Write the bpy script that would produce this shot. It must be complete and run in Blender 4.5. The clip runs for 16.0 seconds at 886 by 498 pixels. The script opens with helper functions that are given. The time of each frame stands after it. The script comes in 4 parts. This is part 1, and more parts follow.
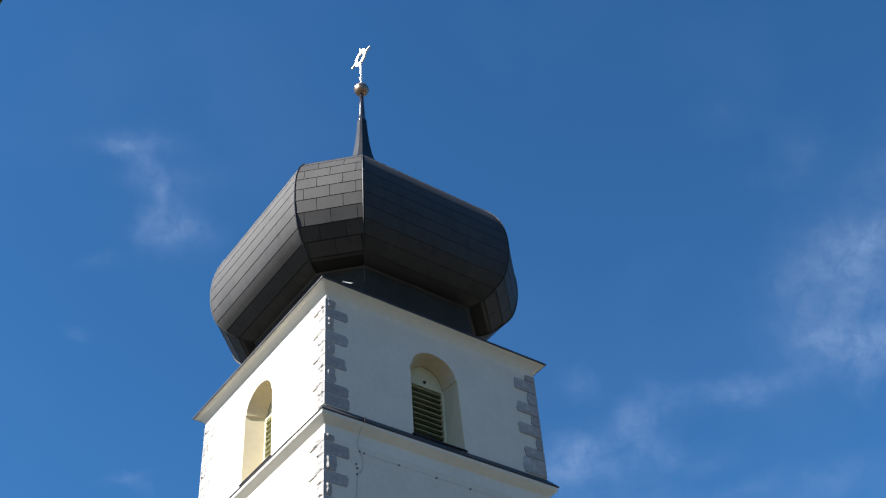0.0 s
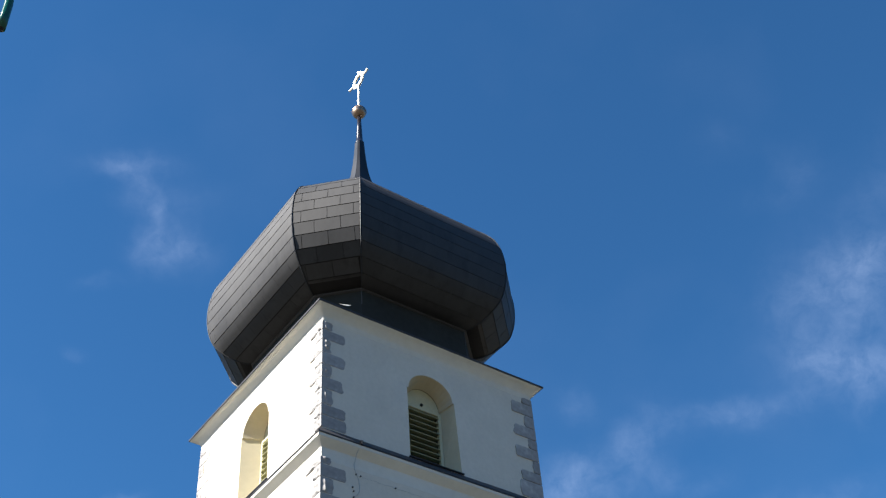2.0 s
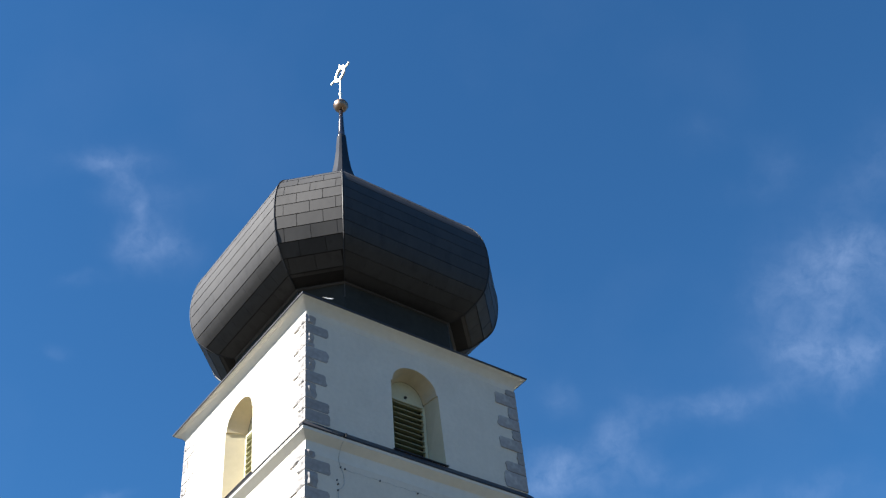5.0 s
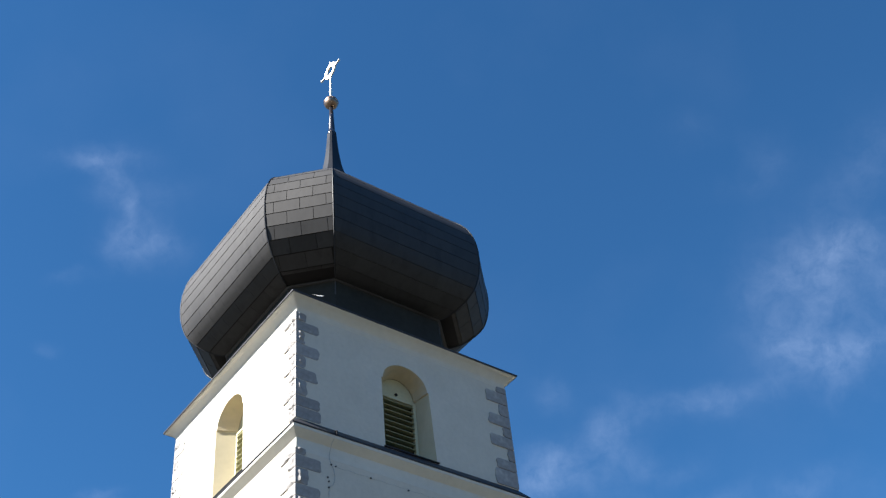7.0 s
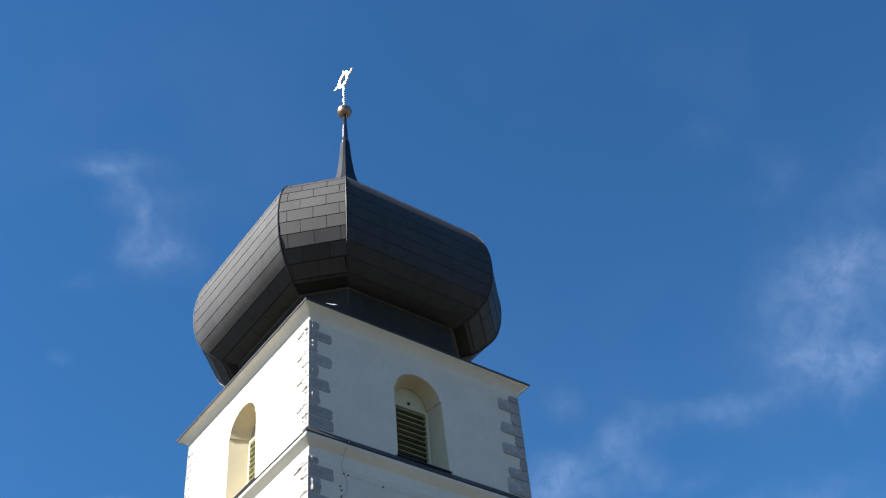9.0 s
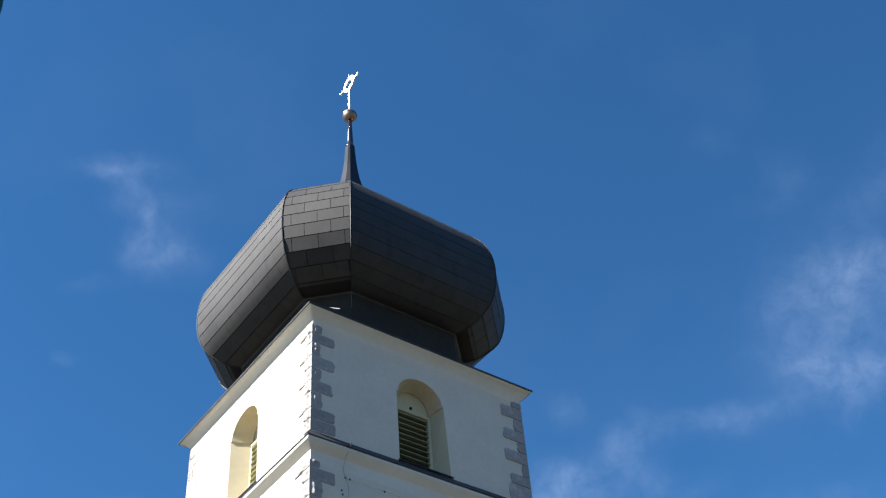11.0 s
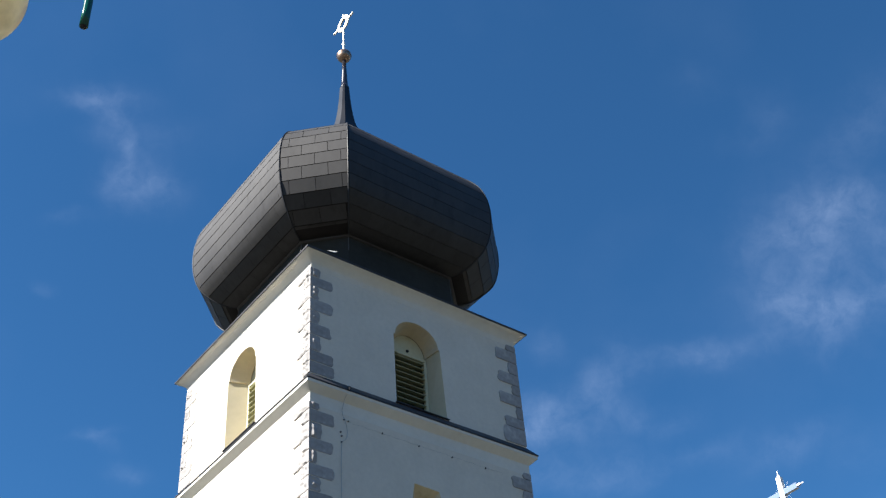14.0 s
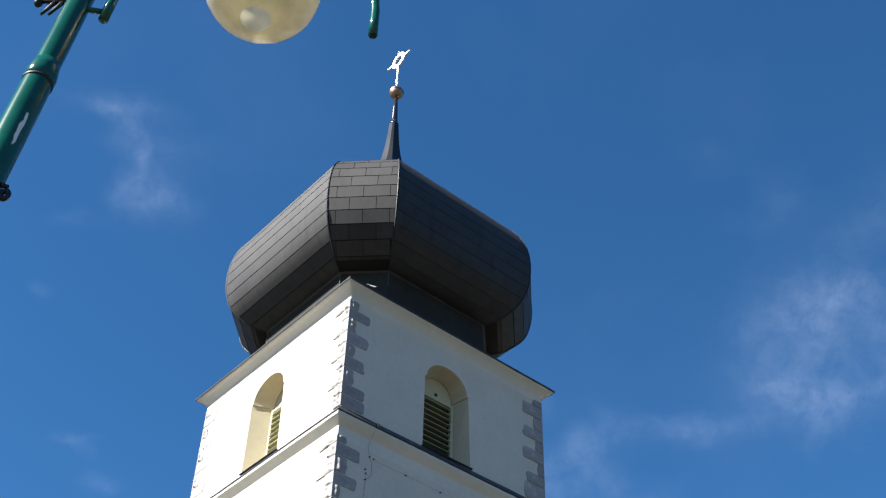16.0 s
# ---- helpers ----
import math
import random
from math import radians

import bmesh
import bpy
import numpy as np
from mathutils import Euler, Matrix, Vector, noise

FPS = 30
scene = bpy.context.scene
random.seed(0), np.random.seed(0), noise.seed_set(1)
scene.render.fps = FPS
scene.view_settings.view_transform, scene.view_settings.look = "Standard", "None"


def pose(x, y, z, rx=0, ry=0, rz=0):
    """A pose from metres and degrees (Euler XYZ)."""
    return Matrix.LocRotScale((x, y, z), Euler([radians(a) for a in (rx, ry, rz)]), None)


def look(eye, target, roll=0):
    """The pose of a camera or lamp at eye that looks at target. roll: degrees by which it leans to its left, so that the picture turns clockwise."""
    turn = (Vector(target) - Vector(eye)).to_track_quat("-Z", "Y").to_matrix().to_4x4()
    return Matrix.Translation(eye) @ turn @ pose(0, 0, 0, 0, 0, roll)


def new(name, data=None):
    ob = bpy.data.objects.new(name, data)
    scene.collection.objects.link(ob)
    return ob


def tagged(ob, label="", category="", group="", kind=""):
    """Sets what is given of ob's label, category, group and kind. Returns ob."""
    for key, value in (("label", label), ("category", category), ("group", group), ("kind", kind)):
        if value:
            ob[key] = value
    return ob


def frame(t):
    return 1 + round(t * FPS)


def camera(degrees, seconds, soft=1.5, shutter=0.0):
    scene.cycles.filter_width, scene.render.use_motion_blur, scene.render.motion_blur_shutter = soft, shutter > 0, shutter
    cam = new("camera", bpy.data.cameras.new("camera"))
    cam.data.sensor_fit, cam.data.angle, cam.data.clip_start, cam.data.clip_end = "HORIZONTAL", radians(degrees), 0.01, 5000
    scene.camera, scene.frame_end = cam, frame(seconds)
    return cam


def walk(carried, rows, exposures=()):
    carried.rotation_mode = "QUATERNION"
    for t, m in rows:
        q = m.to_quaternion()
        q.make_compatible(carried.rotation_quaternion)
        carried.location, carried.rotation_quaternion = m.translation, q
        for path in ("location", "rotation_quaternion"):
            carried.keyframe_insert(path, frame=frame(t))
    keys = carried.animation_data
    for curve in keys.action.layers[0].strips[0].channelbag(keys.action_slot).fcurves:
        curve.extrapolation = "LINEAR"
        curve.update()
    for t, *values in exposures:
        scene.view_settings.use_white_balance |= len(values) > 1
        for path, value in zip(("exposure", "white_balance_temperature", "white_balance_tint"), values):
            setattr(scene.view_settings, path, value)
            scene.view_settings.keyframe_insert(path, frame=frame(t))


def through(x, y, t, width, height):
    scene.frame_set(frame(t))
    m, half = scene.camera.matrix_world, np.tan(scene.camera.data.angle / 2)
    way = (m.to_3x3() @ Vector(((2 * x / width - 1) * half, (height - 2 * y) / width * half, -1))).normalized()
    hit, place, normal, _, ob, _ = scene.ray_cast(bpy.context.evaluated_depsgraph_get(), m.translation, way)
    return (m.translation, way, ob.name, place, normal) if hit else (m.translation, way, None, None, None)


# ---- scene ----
cam = camera(40.48, 16.0, soft=1.3)
# seconds and stops: the picture darkens a little while the gable and the lamp come into view
EXPOSURES = [(0.0, 1.56), (1.5, 1.61), (3.0, 1.63), (11.5, 1.63), (12.5, 1.58), (13.2, 1.53), (14.0, 1.47), (14.5, 1.48), (15.0, 1.50), (15.5, 1.57), (16.0, 1.55)]
# seconds, place of the eye in metres, pitch above the horizon, roll, yaw
PATH = [
    (0, -10.637, -18.056, 1.599, 42.522, 3.321, -34.966),
    (0.5, -10.632, -18.038, 1.610, 42.750, 3.443, -34.777),
    (1, -10.646, -18.048, 1.624, 43.087, 3.771, -34.483),
    (1.5, -10.653, -18.070, 1.583, 43.435, 3.692, -34.475),
    (2, -10.663, -18.069, 1.604, 43.541, 3.328, -35.177),
    (2.5, -10.658, -18.034, 1.564, 43.845, 3.732, -35.204),
    (3, -10.665, -18.098, 1.556, 43.915, 3.841, -35.525),
    (3.5, -10.682, -18.115, 1.547, 43.847, 4.194, -35.347),
    (4, -10.670, -18.066, 1.554, 43.522, 4.175, -35.348),
    (6.5, -10.631, -18.076, 1.554, 43.091, 4.465, -35.642),
    (7, -10.641, -18.085, 1.554, 43.083, 4.546, -35.704),
    (7.5, -10.654, -18.095, 1.544, 43.113, 4.348, -35.830),
    (8, -10.654, -18.113, 1.557, 43.221, 4.109, -35.803),
    (8.5, -10.659, -18.104, 1.547, 43.361, 3.993, -35.658),
    (9, -10.674, -18.100, 1.562, 43.486, 4.052, -35.373),
    (11.5, -10.660, -18.108, 1.556, 43.748, 3.398, -35.636),
    (11.8, -10.677, -18.122, 1.541, 43.524, 2.990, -36.371),
    (12, -10.688, -18.132, 1.531, 42.774, 2.717, -38.329),
    (12.2, -10.709, -18.155, 1.557, 41.714, 3.189, -38.715),
    (12.5, -10.741, -18.190, 1.596, 41.687, 3.997, -37.998),
    (12.7, -10.734, -18.213, 1.564, 41.394, 5.096, -37.259),
    (13, -10.724, -18.247, 1.516, 39.043, 6.250, -36.318),
    (13.2, -10.667, -18.200, 1.584, 38.781, 6.069, -36.094),
    (13.5, -10.815, -18.124, 1.593, 38.807, 5.119, -36.485),
    (13.7, -10.934, -18.113, 1.614, 39.073, 5.091, -36.398),
    (13.8, -10.993, -18.107, 1.625, 39.992, 4.409, -36.800),
    (14, -11.111, -18.097, 1.646, 40.556, 3.667, -36.645),
    (14.2, -11.188, -18.066, 1.666, 41.550, 4.541, -35.448),
    (14.5, -11.303, -18.019, 1.696, 41.986, 2.628, -37.014),
    (14.7, -11.336, -17.917, 1.724, 41.887, 1.825, -37.743),
    (15, -11.384, -17.765, 1.765, 42.045, 0.620, -38.417),
    (15.2, -11.434, -17.698, 1.758, 43.146, 1.208, -38.218),
    (15.5, -11.508, -17.597, 1.747, 43.281, 0.262, -39.127),
    (15.8, -11.666, -17.461, 1.770, 43.273, -0.688, -39.866),
    (16, -11.772, -17.371, 1.786, 42.627, -1.321, -40.941),
]
walk(cam, [(t, pose(x, y, z, 90 + pitch, roll, yaw)) for t, x, y, z, pitch, roll, yaw in PATH],
     exposures=EXPOSURES)

# ---- world, sun ----
SUN = Vector((-0.719, 0.170, 0.674)).normalized()
sun_height = math.asin(SUN.z)
sun_turn = math.atan2(SUN.x, SUN.y)

world = bpy.data.worlds.new("sky")
scene.world = world
world.use_nodes = True
wn, wl = world.node_tree.nodes, world.node_tree.links
wn.clear()


def wmath(op, a, b=None, c=None):
    n = wn.new("ShaderNodeMath")
    n.operation = op
    for i, v in enumerate((a, b, c)):
        if v is None:
            continue
        if isinstance(v, (int, float)):
            n.inputs[i].default_value = v
        else:
            wl.new(v, n.inputs[i])
    return n.outputs[0]


def wvec(op, a, b):
    n = wn.new("ShaderNodeVectorMath")
    n.operation = op
    for i, v in enumerate((a, b)):
        if isinstance(v, (tuple, Vector)):
            n.inputs[i].default_value = v
        else:
            wl.new(v, n.inputs[i])
    return n.outputs["Value"] if op == "DOT_PRODUCT" else n.outputs[0]


sky = wn.new("ShaderNodeTexSky")
sky.sky_type = "NISHITA"
sky.sun_disc = False
sky.sun_elevation = sun_height
sky.sun_rotation = sun_turn
sky.altitude = 2200
sky.air_density = 1.0
sky.dust_density = 0.1
sky.ozone_density = 1.6
direction = wn.new("ShaderNodeTexCoord").outputs["Generated"]

# thin clouds: soft drifts over the part of the sky behind the tower, broken up by noise
EAST, UPWARD, AHEAD = Vector((0.8095, -0.5818, -0.0793)), Vector((-0.3516, -0.5885, 0.7280)), Vector((0.4702, 0.5615, 0.6809))
ahead = wmath("MAXIMUM", wvec("DOT_PRODUCT", direction, AHEAD), 0.05)
cu = wmath("DIVIDE", wvec("DOT_PRODUCT", direction, EAST), ahead)
cv = wmath("DIVIDE", wvec("DOT_PRODUCT", direction, UPWARD), ahead)
front = wmath("SMOOTH_MAX", wmath("SUBTRACT", ahead, 0.5), 0.0, 0.1)
plane_at = wn.new("ShaderNodeCombineXYZ")
wl.new(cu, plane_at.inputs[0])
wl.new(cv, plane_at.inputs[1])
warp = wn.new("ShaderNodeTexNoise")
warp.inputs["Scale"].default_value = 34.0
warp.inputs["Detail"].default_value = 5.0
wl.new(plane_at.outputs[0], warp.inputs["Vector"])
warped = wvec("MULTIPLY_ADD", warp.outputs["Color"], (0.022, 0.022, 0.0))
wl.new(plane_at.outputs[0], warped.node.inputs[2])
split = wn.new("ShaderNodeSeparateXYZ")
wl.new(warped, split.inputs[0])
wu, wv = wmath("SUBTRACT", split.outputs[0], 0.011), wmath("SUBTRACT", split.outputs[1], 0.011)
# each drift: centre across, centre up, half length, half width, turn in degrees, density
# the heap of cloud beyond the nave, the streaks under it, the low drifts, the wisp on the other side, and faint haze
HEAP = [(0.322, -0.050, 0.0445, 0.0463, 25, 0.062), (0.316, -0.007, 0.0313, 0.0162, 14, 0.092), (0.346, 0.001, 0.0202, 0.0116, -15, 0.052), (0.379, -0.022, 0.0212, 0.0105, 29, 0.063),
        (0.387, -0.054, 0.0192, 0.0099, 24, 0.080), (0.291, -0.027, 0.0211, 0.0116, 24, 0.034), (0.266, -0.033, 0.0180, 0.0139, 44, 0.029),
        (0.316, -0.048, 0.0281, 0.0092, 67, 0.057), (0.284, -0.068, 0.0182, 0.0116, -35, 0.046), (0.280, -0.082, 0.0212, 0.0087, -4, 0.052),
        (0.314, -0.089, 0.0303, 0.0116, 0, 0.086), (0.353, -0.077, 0.0243, 0.0075, 16, 0.080), (0.330, -0.102, 0.0151, 0.0116, 49, 0.052),
        (0.329, -0.117, 0.0110, 0.0070, 65, 0.026), (0.341, 0.011, 0.0333, 0.0082, 8, 0.034)]
STREAK = [(0.198, -0.127, 0.0240, 0.0071, 12, 0.058), (0.228, -0.125, 0.0167, 0.0078, 9, 0.079), (0.258, -0.119, 0.0209, 0.0071, 29, 0.040),
        (0.289, -0.111, 0.0262, 0.0065, 24, 0.022), (0.157, -0.123, 0.0167, 0.0086, -16, 0.043), (0.090, -0.122, 0.0094, 0.0099, -36, 0.062),
        (0.143, -0.147, 0.0187, 0.0099, 9, 0.075), (0.133, -0.160, 0.0145, 0.0128, 55, 0.058), (0.150, -0.173, 0.0188, 0.0106, -16, 0.058),
        (0.166, -0.181, 0.0135, 0.0078, -6, 0.035)]
LOW = [(0.089, -0.185, 0.0189, 0.0136, 16, 0.107), (0.099, -0.175, 0.0104, 0.0083, 4, 0.058), (0.074, -0.191, 0.0142, 0.0152, 4, 0.086),
        (0.118, -0.194, 0.0237, 0.0099, -6, 0.073), (0.196, -0.189, 0.0190, 0.0083, 19, 0.034), (0.233, -0.209, 0.0285, 0.0077, 14, 0.043),
        (0.297, -0.203, 0.0266, 0.0099, 24, 0.063), (0.089, -0.230, 0.0191, 0.0099, 10, 0.053), (0.134, -0.232, 0.0249, 0.0130, 6, 0.063),
        (0.170, -0.228, 0.0192, 0.0115, 0, 0.043), (0.154, -0.286, 0.0223, 0.0155, -16, 0.097), (0.185, -0.293, 0.0164, 0.0093, 0, 0.043),
        (0.386, -0.275, 0.0163, 0.0184, 51, 0.058), (0.365, -0.205, 0.0288, 0.0154, 10, 0.024)]
WISP = [(-0.304, 0.076, 0.0162, 0.0067, 0, 0.060), (-0.289, 0.073, 0.0108, 0.0067, -30, 0.072), (-0.266, 0.075, 0.0174, 0.0075, 0, 0.053),
        (-0.273, 0.062, 0.0152, 0.0114, -40, 0.048), (-0.276, 0.047, 0.0098, 0.0106, -52, 0.044), (-0.265, 0.040, 0.0108, 0.0067, -42, 0.041),
        (-0.259, 0.029, 0.0118, 0.0045, 90, 0.060), (-0.242, 0.046, 0.0228, 0.0090, -2, 0.032), (-0.267, 0.011, 0.0130, 0.0083, 38, 0.053),
        (-0.253, 0.007, 0.0184, 0.0150, -14, 0.069), (-0.230, 0.005, 0.0162, 0.0083, -24, 0.069), (-0.260, -0.005, 0.0120, 0.0091, 8, 0.048)]
FAINT = [(-0.287, -0.205, 0.0127, 0.0028, 4, 0.055), (-0.276, -0.213, 0.0094, 0.0042, -31, 0.040), (-0.258, -0.238, 0.0113, 0.0056, -11, 0.065),
        (-0.329, -0.083, 0.0056, 0.0037, 0, 0.035), (-0.309, -0.023, 0.0121, 0.0037, 10, 0.035), (0.270, 0.075, 0.0133, 0.0142, 5, 0.030),
        (0.207, 0.101, 0.0161, 0.0114, 5, 0.016), (0.254, 0.051, 0.0237, 0.0066, 5, 0.014), (0.344, 0.061, 0.0265, 0.0142, 44, 0.035),
        (0.373, 0.091, 0.0266, 0.0238, 24, 0.028)]
at_warped = wn.new("ShaderNodeCombineXYZ")
wl.new(wu, at_warped.inputs[0])
wl.new(wv, at_warped.inputs[1])
total = None
for cx, cy, la, lb, turn, dens in HEAP + STREAK + LOW + WISP + FAINT:
    spot_at_ = wn.new("ShaderNodeMapping")
    spot_at_.vector_type = "TEXTURE"
    spot_at_.inputs["Location"].default_value = (cx, cy, 0)
    spot_at_.inputs["Rotation"].default_value = (0, 0, radians(turn))
    spot_at_.inputs["Scale"].default_value = (la, lb, 1)
    wl.new(at_warped.outputs[0], spot_at_.inputs["Vector"])
    far = wvec("DOT_PRODUCT", spot_at_.outputs[0], spot_at_.outputs[0])
    total = wmath("MULTIPLY_ADD", wmath("POWER", 0.58, far), dens, total if total is not None else 0.0)
wisps = wn.new("ShaderNodeTexNoise")
wisps.inputs["Scale"].default_value = 55.0
wisps.inputs["Detail"].default_value = 8.0
wisps.inputs["Roughness"].default_value = 0.62
wl.new(warped, wisps.inputs["Vector"])
ragged = wn.new("ShaderNodeMapRange")
ragged.inputs["From Min"].default_value = 0.26
ragged.inputs["From Max"].default_value = 0.74
ragged.inputs["To Min"].default_value = 0.20
wl.new(wisps.outputs["Fac"], ragged.inputs["Value"])
haze = wn.new("ShaderNodeTexNoise")
haze.inputs["Scale"].default_value = 5.0
haze.inputs["Detail"].default_value = 6.0
wl.new(plane_at.outputs[0], haze.inputs["Vector"])
thin = wn.new("ShaderNodeMapRange")
thin.inputs["From Min"].default_value = 0.5
thin.inputs["From Max"].default_value = 0.8
thin.inputs["To Max"].default_value = 0.018
wl.new(haze.outputs["Fac"], thin.inputs["Value"])
cover = wmath("MULTIPLY", wmath("ADD", wmath("MULTIPLY", total, ragged.outputs[0]), thin.outputs[0]), wmath("MINIMUM", wmath("MULTIPLY", front, 6.0), 1.0))
cover = wmath("MINIMUM", cover, 0.8)
# the sky is deep blue high up and pales towards the horizon
lift = wn.new("ShaderNodeMapRange")
lift.interpolation_type = "SMOOTHSTEP"
lift.inputs["From Max"].default_value = 0.45
wl.new(wvec("DOT_PRODUCT", direction, (0.0, 0.0, 1.0)), lift.inputs["Value"])
tone = wn.new("ShaderNodeMix")
tone.data_type = "RGBA"
tone.inputs["A"].default_value = (0.30, 0.31, 0.29, 1)
tone.inputs["B"].default_value = (0.396, 0.913, 1.235, 1)
wl.new(lift.outputs[0], tone.inputs["Factor"])
deep = wvec("MULTIPLY", sky.outputs[0], tone.outputs["Result"])
clouded = wn.new("ShaderNodeMix")
clouded.data_type = "RGBA"
wl.new(cover, clouded.inputs["Factor"])
wl.new(deep, clouded.inputs["A"])
clouded.inputs["B"].default_value = (6.0, 7.28, 9.95, 1)
back = wn.new("ShaderNodeBackground")
back.inputs["Strength"].default_value = 0.05
wl.new(clouded.outputs["Result"], back.inputs["Color"])
wl.new(back.outputs[0], wn.new("ShaderNodeOutputWorld").inputs["Surface"])

sun = new("sun", bpy.data.lights.new("sun", "SUN"))
sun.data.energy = 5.0
sun.data.angle = radians(0.53)
sun.data.color = (1.0, 0.97, 0.92)
sun.matrix_world = look(SUN * 60, (0, 0, 0))


# ---- materials ----
def material(name, colour, rough=0.8, metal=0.0, grain=8.0, vary=0.12, bump=0.2, depth=0.01, spot=None, spot_scale=1.2, spot_at=0.58,
             spec=0.5, object_vary=0.0, stretch=(1, 1, 1), rough_vary=0.1, sheen_tint=(1, 1, 1)):
    """Procedural surface: base colour varied at two scales, stains of another colour, fine relief."""
    m = bpy.data.materials.new(name)
    m.use_nodes = True
    n, l = m.node_tree.nodes, m.node_tree.links
    b = n["Principled BSDF"]
    b.inputs["Metallic"].default_value = metal
    b.inputs["Specular IOR Level"].default_value = spec
    b.inputs["Specular Tint"].default_value = (*sheen_tint, 1)
    co = n.new("ShaderNodeTexCoord")
    mp = n.new("ShaderNodeMapping")
    mp.inputs["Scale"].default_value = stretch
    l.new(co.outputs["Object"], mp.inputs["Vector"])

    def nz(scale, detail=4.0, rg=0.55):
        t = n.new("ShaderNodeTexNoise")
        t.inputs["Scale"].default_value = scale
        t.inputs["Detail"].default_value = detail
        t.inputs["Roughness"].default_value = rg
        l.new(mp.outputs[0], t.inputs["Vector"])
        return t.outputs["Fac"]

    fine, broad = nz(grain, 6.0), nz(grain * 0.13, 4.0)
    ramp = n.new("ShaderNodeMapRange")
    ramp.inputs["From Min"].default_value, ramp.inputs["From Max"].default_value = 0.3, 0.7
    ramp.inputs["To Min"].default_value, ramp.inputs["To Max"].default_value = 1 - vary, 1 + vary
    mixed = n.new("ShaderNodeMath")
    mixed.operation = "MULTIPLY_ADD"
    mixed.inputs[1].default_value = 0.45
    l.new(fine, mixed.inputs[0])
    half = n.new("ShaderNodeMath")
    half.operation = "MULTIPLY"
    half.inputs[1].default_value = 0.55
    l.new(broad, half.inputs[0])
    l.new(half.outputs[0], mixed.inputs[2])
    l.new(mixed.outputs[0], ramp.inputs["Value"])
    value = ramp.outputs[0]
    if object_vary:
        info = n.new("ShaderNodeObjectInfo")
        rr = n.new("ShaderNodeMapRange")
        rr.inputs["To Min"].default_value, rr.inputs["To Max"].default_value = 1 - object_vary, 1 + object_vary
        l.new(info.outputs["Random"], rr.inputs["Value"])
        mu = n.new("ShaderNodeMath")
        mu.operation = "MULTIPLY"
        l.new(value, mu.inputs[0])
        l.new(rr.outputs[0], mu.inputs[1])
        value = mu.outputs[0]
    base = n.new("ShaderNodeMix")
    base.data_type = "RGBA"
    base.inputs["Factor"].default_value = 0.0
    base.inputs["A"].default_value = (*colour, 1)
    base.inputs["B"].default_value = (*(spot or colour), 1)
    if spot:
        st = n.new("ShaderNodeMapRange")
        st.inputs["From Min"].default_value, st.inputs["From Max"].default_value = spot_at, spot_at + 0.14
        l.new(nz(spot_scale, 8.0, 0.65), st.inputs["Value"])
        l.new(st.outputs[0], base.inputs["Factor"])
    sc = n.new("ShaderNodeVectorMath")
    sc.operation = "SCALE"
    l.new(base.outputs["Result"], sc.inputs[0])
    l.new(value, sc.inputs["Scale"])
    l.new(sc.outputs[0], b.inputs["Base Color"])
    rv = n.new("ShaderNodeMapRange")
    rv.inputs["To Min"].default_value, rv.inputs["To Max"].default_value = max(0.03, rough - rough_vary), min(1, rough + rough_vary)
    l.new(broad, rv.inputs["Value"])
    l.new(rv.outputs[0], b.inputs["Roughness"])
    if bump:
        bp = n.new("ShaderNodeBump")
        bp.inputs["Strength"].default_value = bump
        bp.inputs["Distance"].default_value = depth
        l.new(mixed.outputs[0], bp.inputs["Height"])
        l.new(bp.outputs[0], b.inputs["Normal"])
    return m


PLASTER = material("white_plaster", (0.704, 0.645, 0.542), 0.9, grain=9, vary=0.08, bump=0.5, depth=0.03, spot=(0.647, 0.603, 0.519), spot_scale=0.7, spot_at=0.6, spec=0.2)
CREAM = material("cream_plaster", (0.72, 0.691, 0.613), 0.9, grain=7, vary=0.07, bump=0.4, depth=0.02, spot=(0.674, 0.638, 0.546), spot_scale=1.0, spot_at=0.58, spec=0.2)
JAMB = material("pale_yellow_plaster", (0.571, 0.5, 0.347), 0.9, grain=6, vary=0.08, bump=0.3, depth=0.02, spot=(0.549, 0.471, 0.32), spot_scale=1.6, spot_at=0.55, spec=0.2)
OCHRE = material("ochre_plaster", (0.57, 0.483, 0.339), 0.9, grain=6, vary=0.10, bump=0.3, depth=0.02, spot=(0.513, 0.449, 0.334), spot_scale=1.6, spot_at=0.55, spec=0.2)
TAN = material("tan_plaster", (0.648, 0.542, 0.348), 0.9, grain=6, vary=0.14, bump=0.3, depth=0.02, spot=(0.492, 0.392, 0.239), spot_scale=1.8, spot_at=0.52, spec=0.2)
STONE = material("grey_quoin_stone", (0.351, 0.334, 0.32), 0.9, grain=9, vary=0.24, bump=0.5, depth=0.03, spot=(0.456, 0.437, 0.406), spot_scale=2.4, spot_at=0.56, spec=0.25, object_vary=0.12)
SHEET = material("dark_sheet_metal", (0.0330, 0.0316, 0.0310), 0.59, metal=0.0, grain=5, vary=0.25, bump=0.10, depth=0.01, spot=(0.023, 0.022, 0.0215), spot_scale=2.2, spot_at=0.54, object_vary=0.12, spec=0.38, rough_vary=0.06, stretch=(1.5, 1.5, 0.55), sheen_tint=(1.0, 0.97, 0.94))
UNDER = material("roofing_underlay", (0.018, 0.016, 0.015), 0.8, grain=9, vary=0.2, bump=0.1, spec=0.2)
HIP = material("hip_metal", (0.022, 0.022, 0.024), 0.56, metal=0.0, spec=0.40, rough_vary=0.04, grain=9, vary=0.2, bump=0.05)
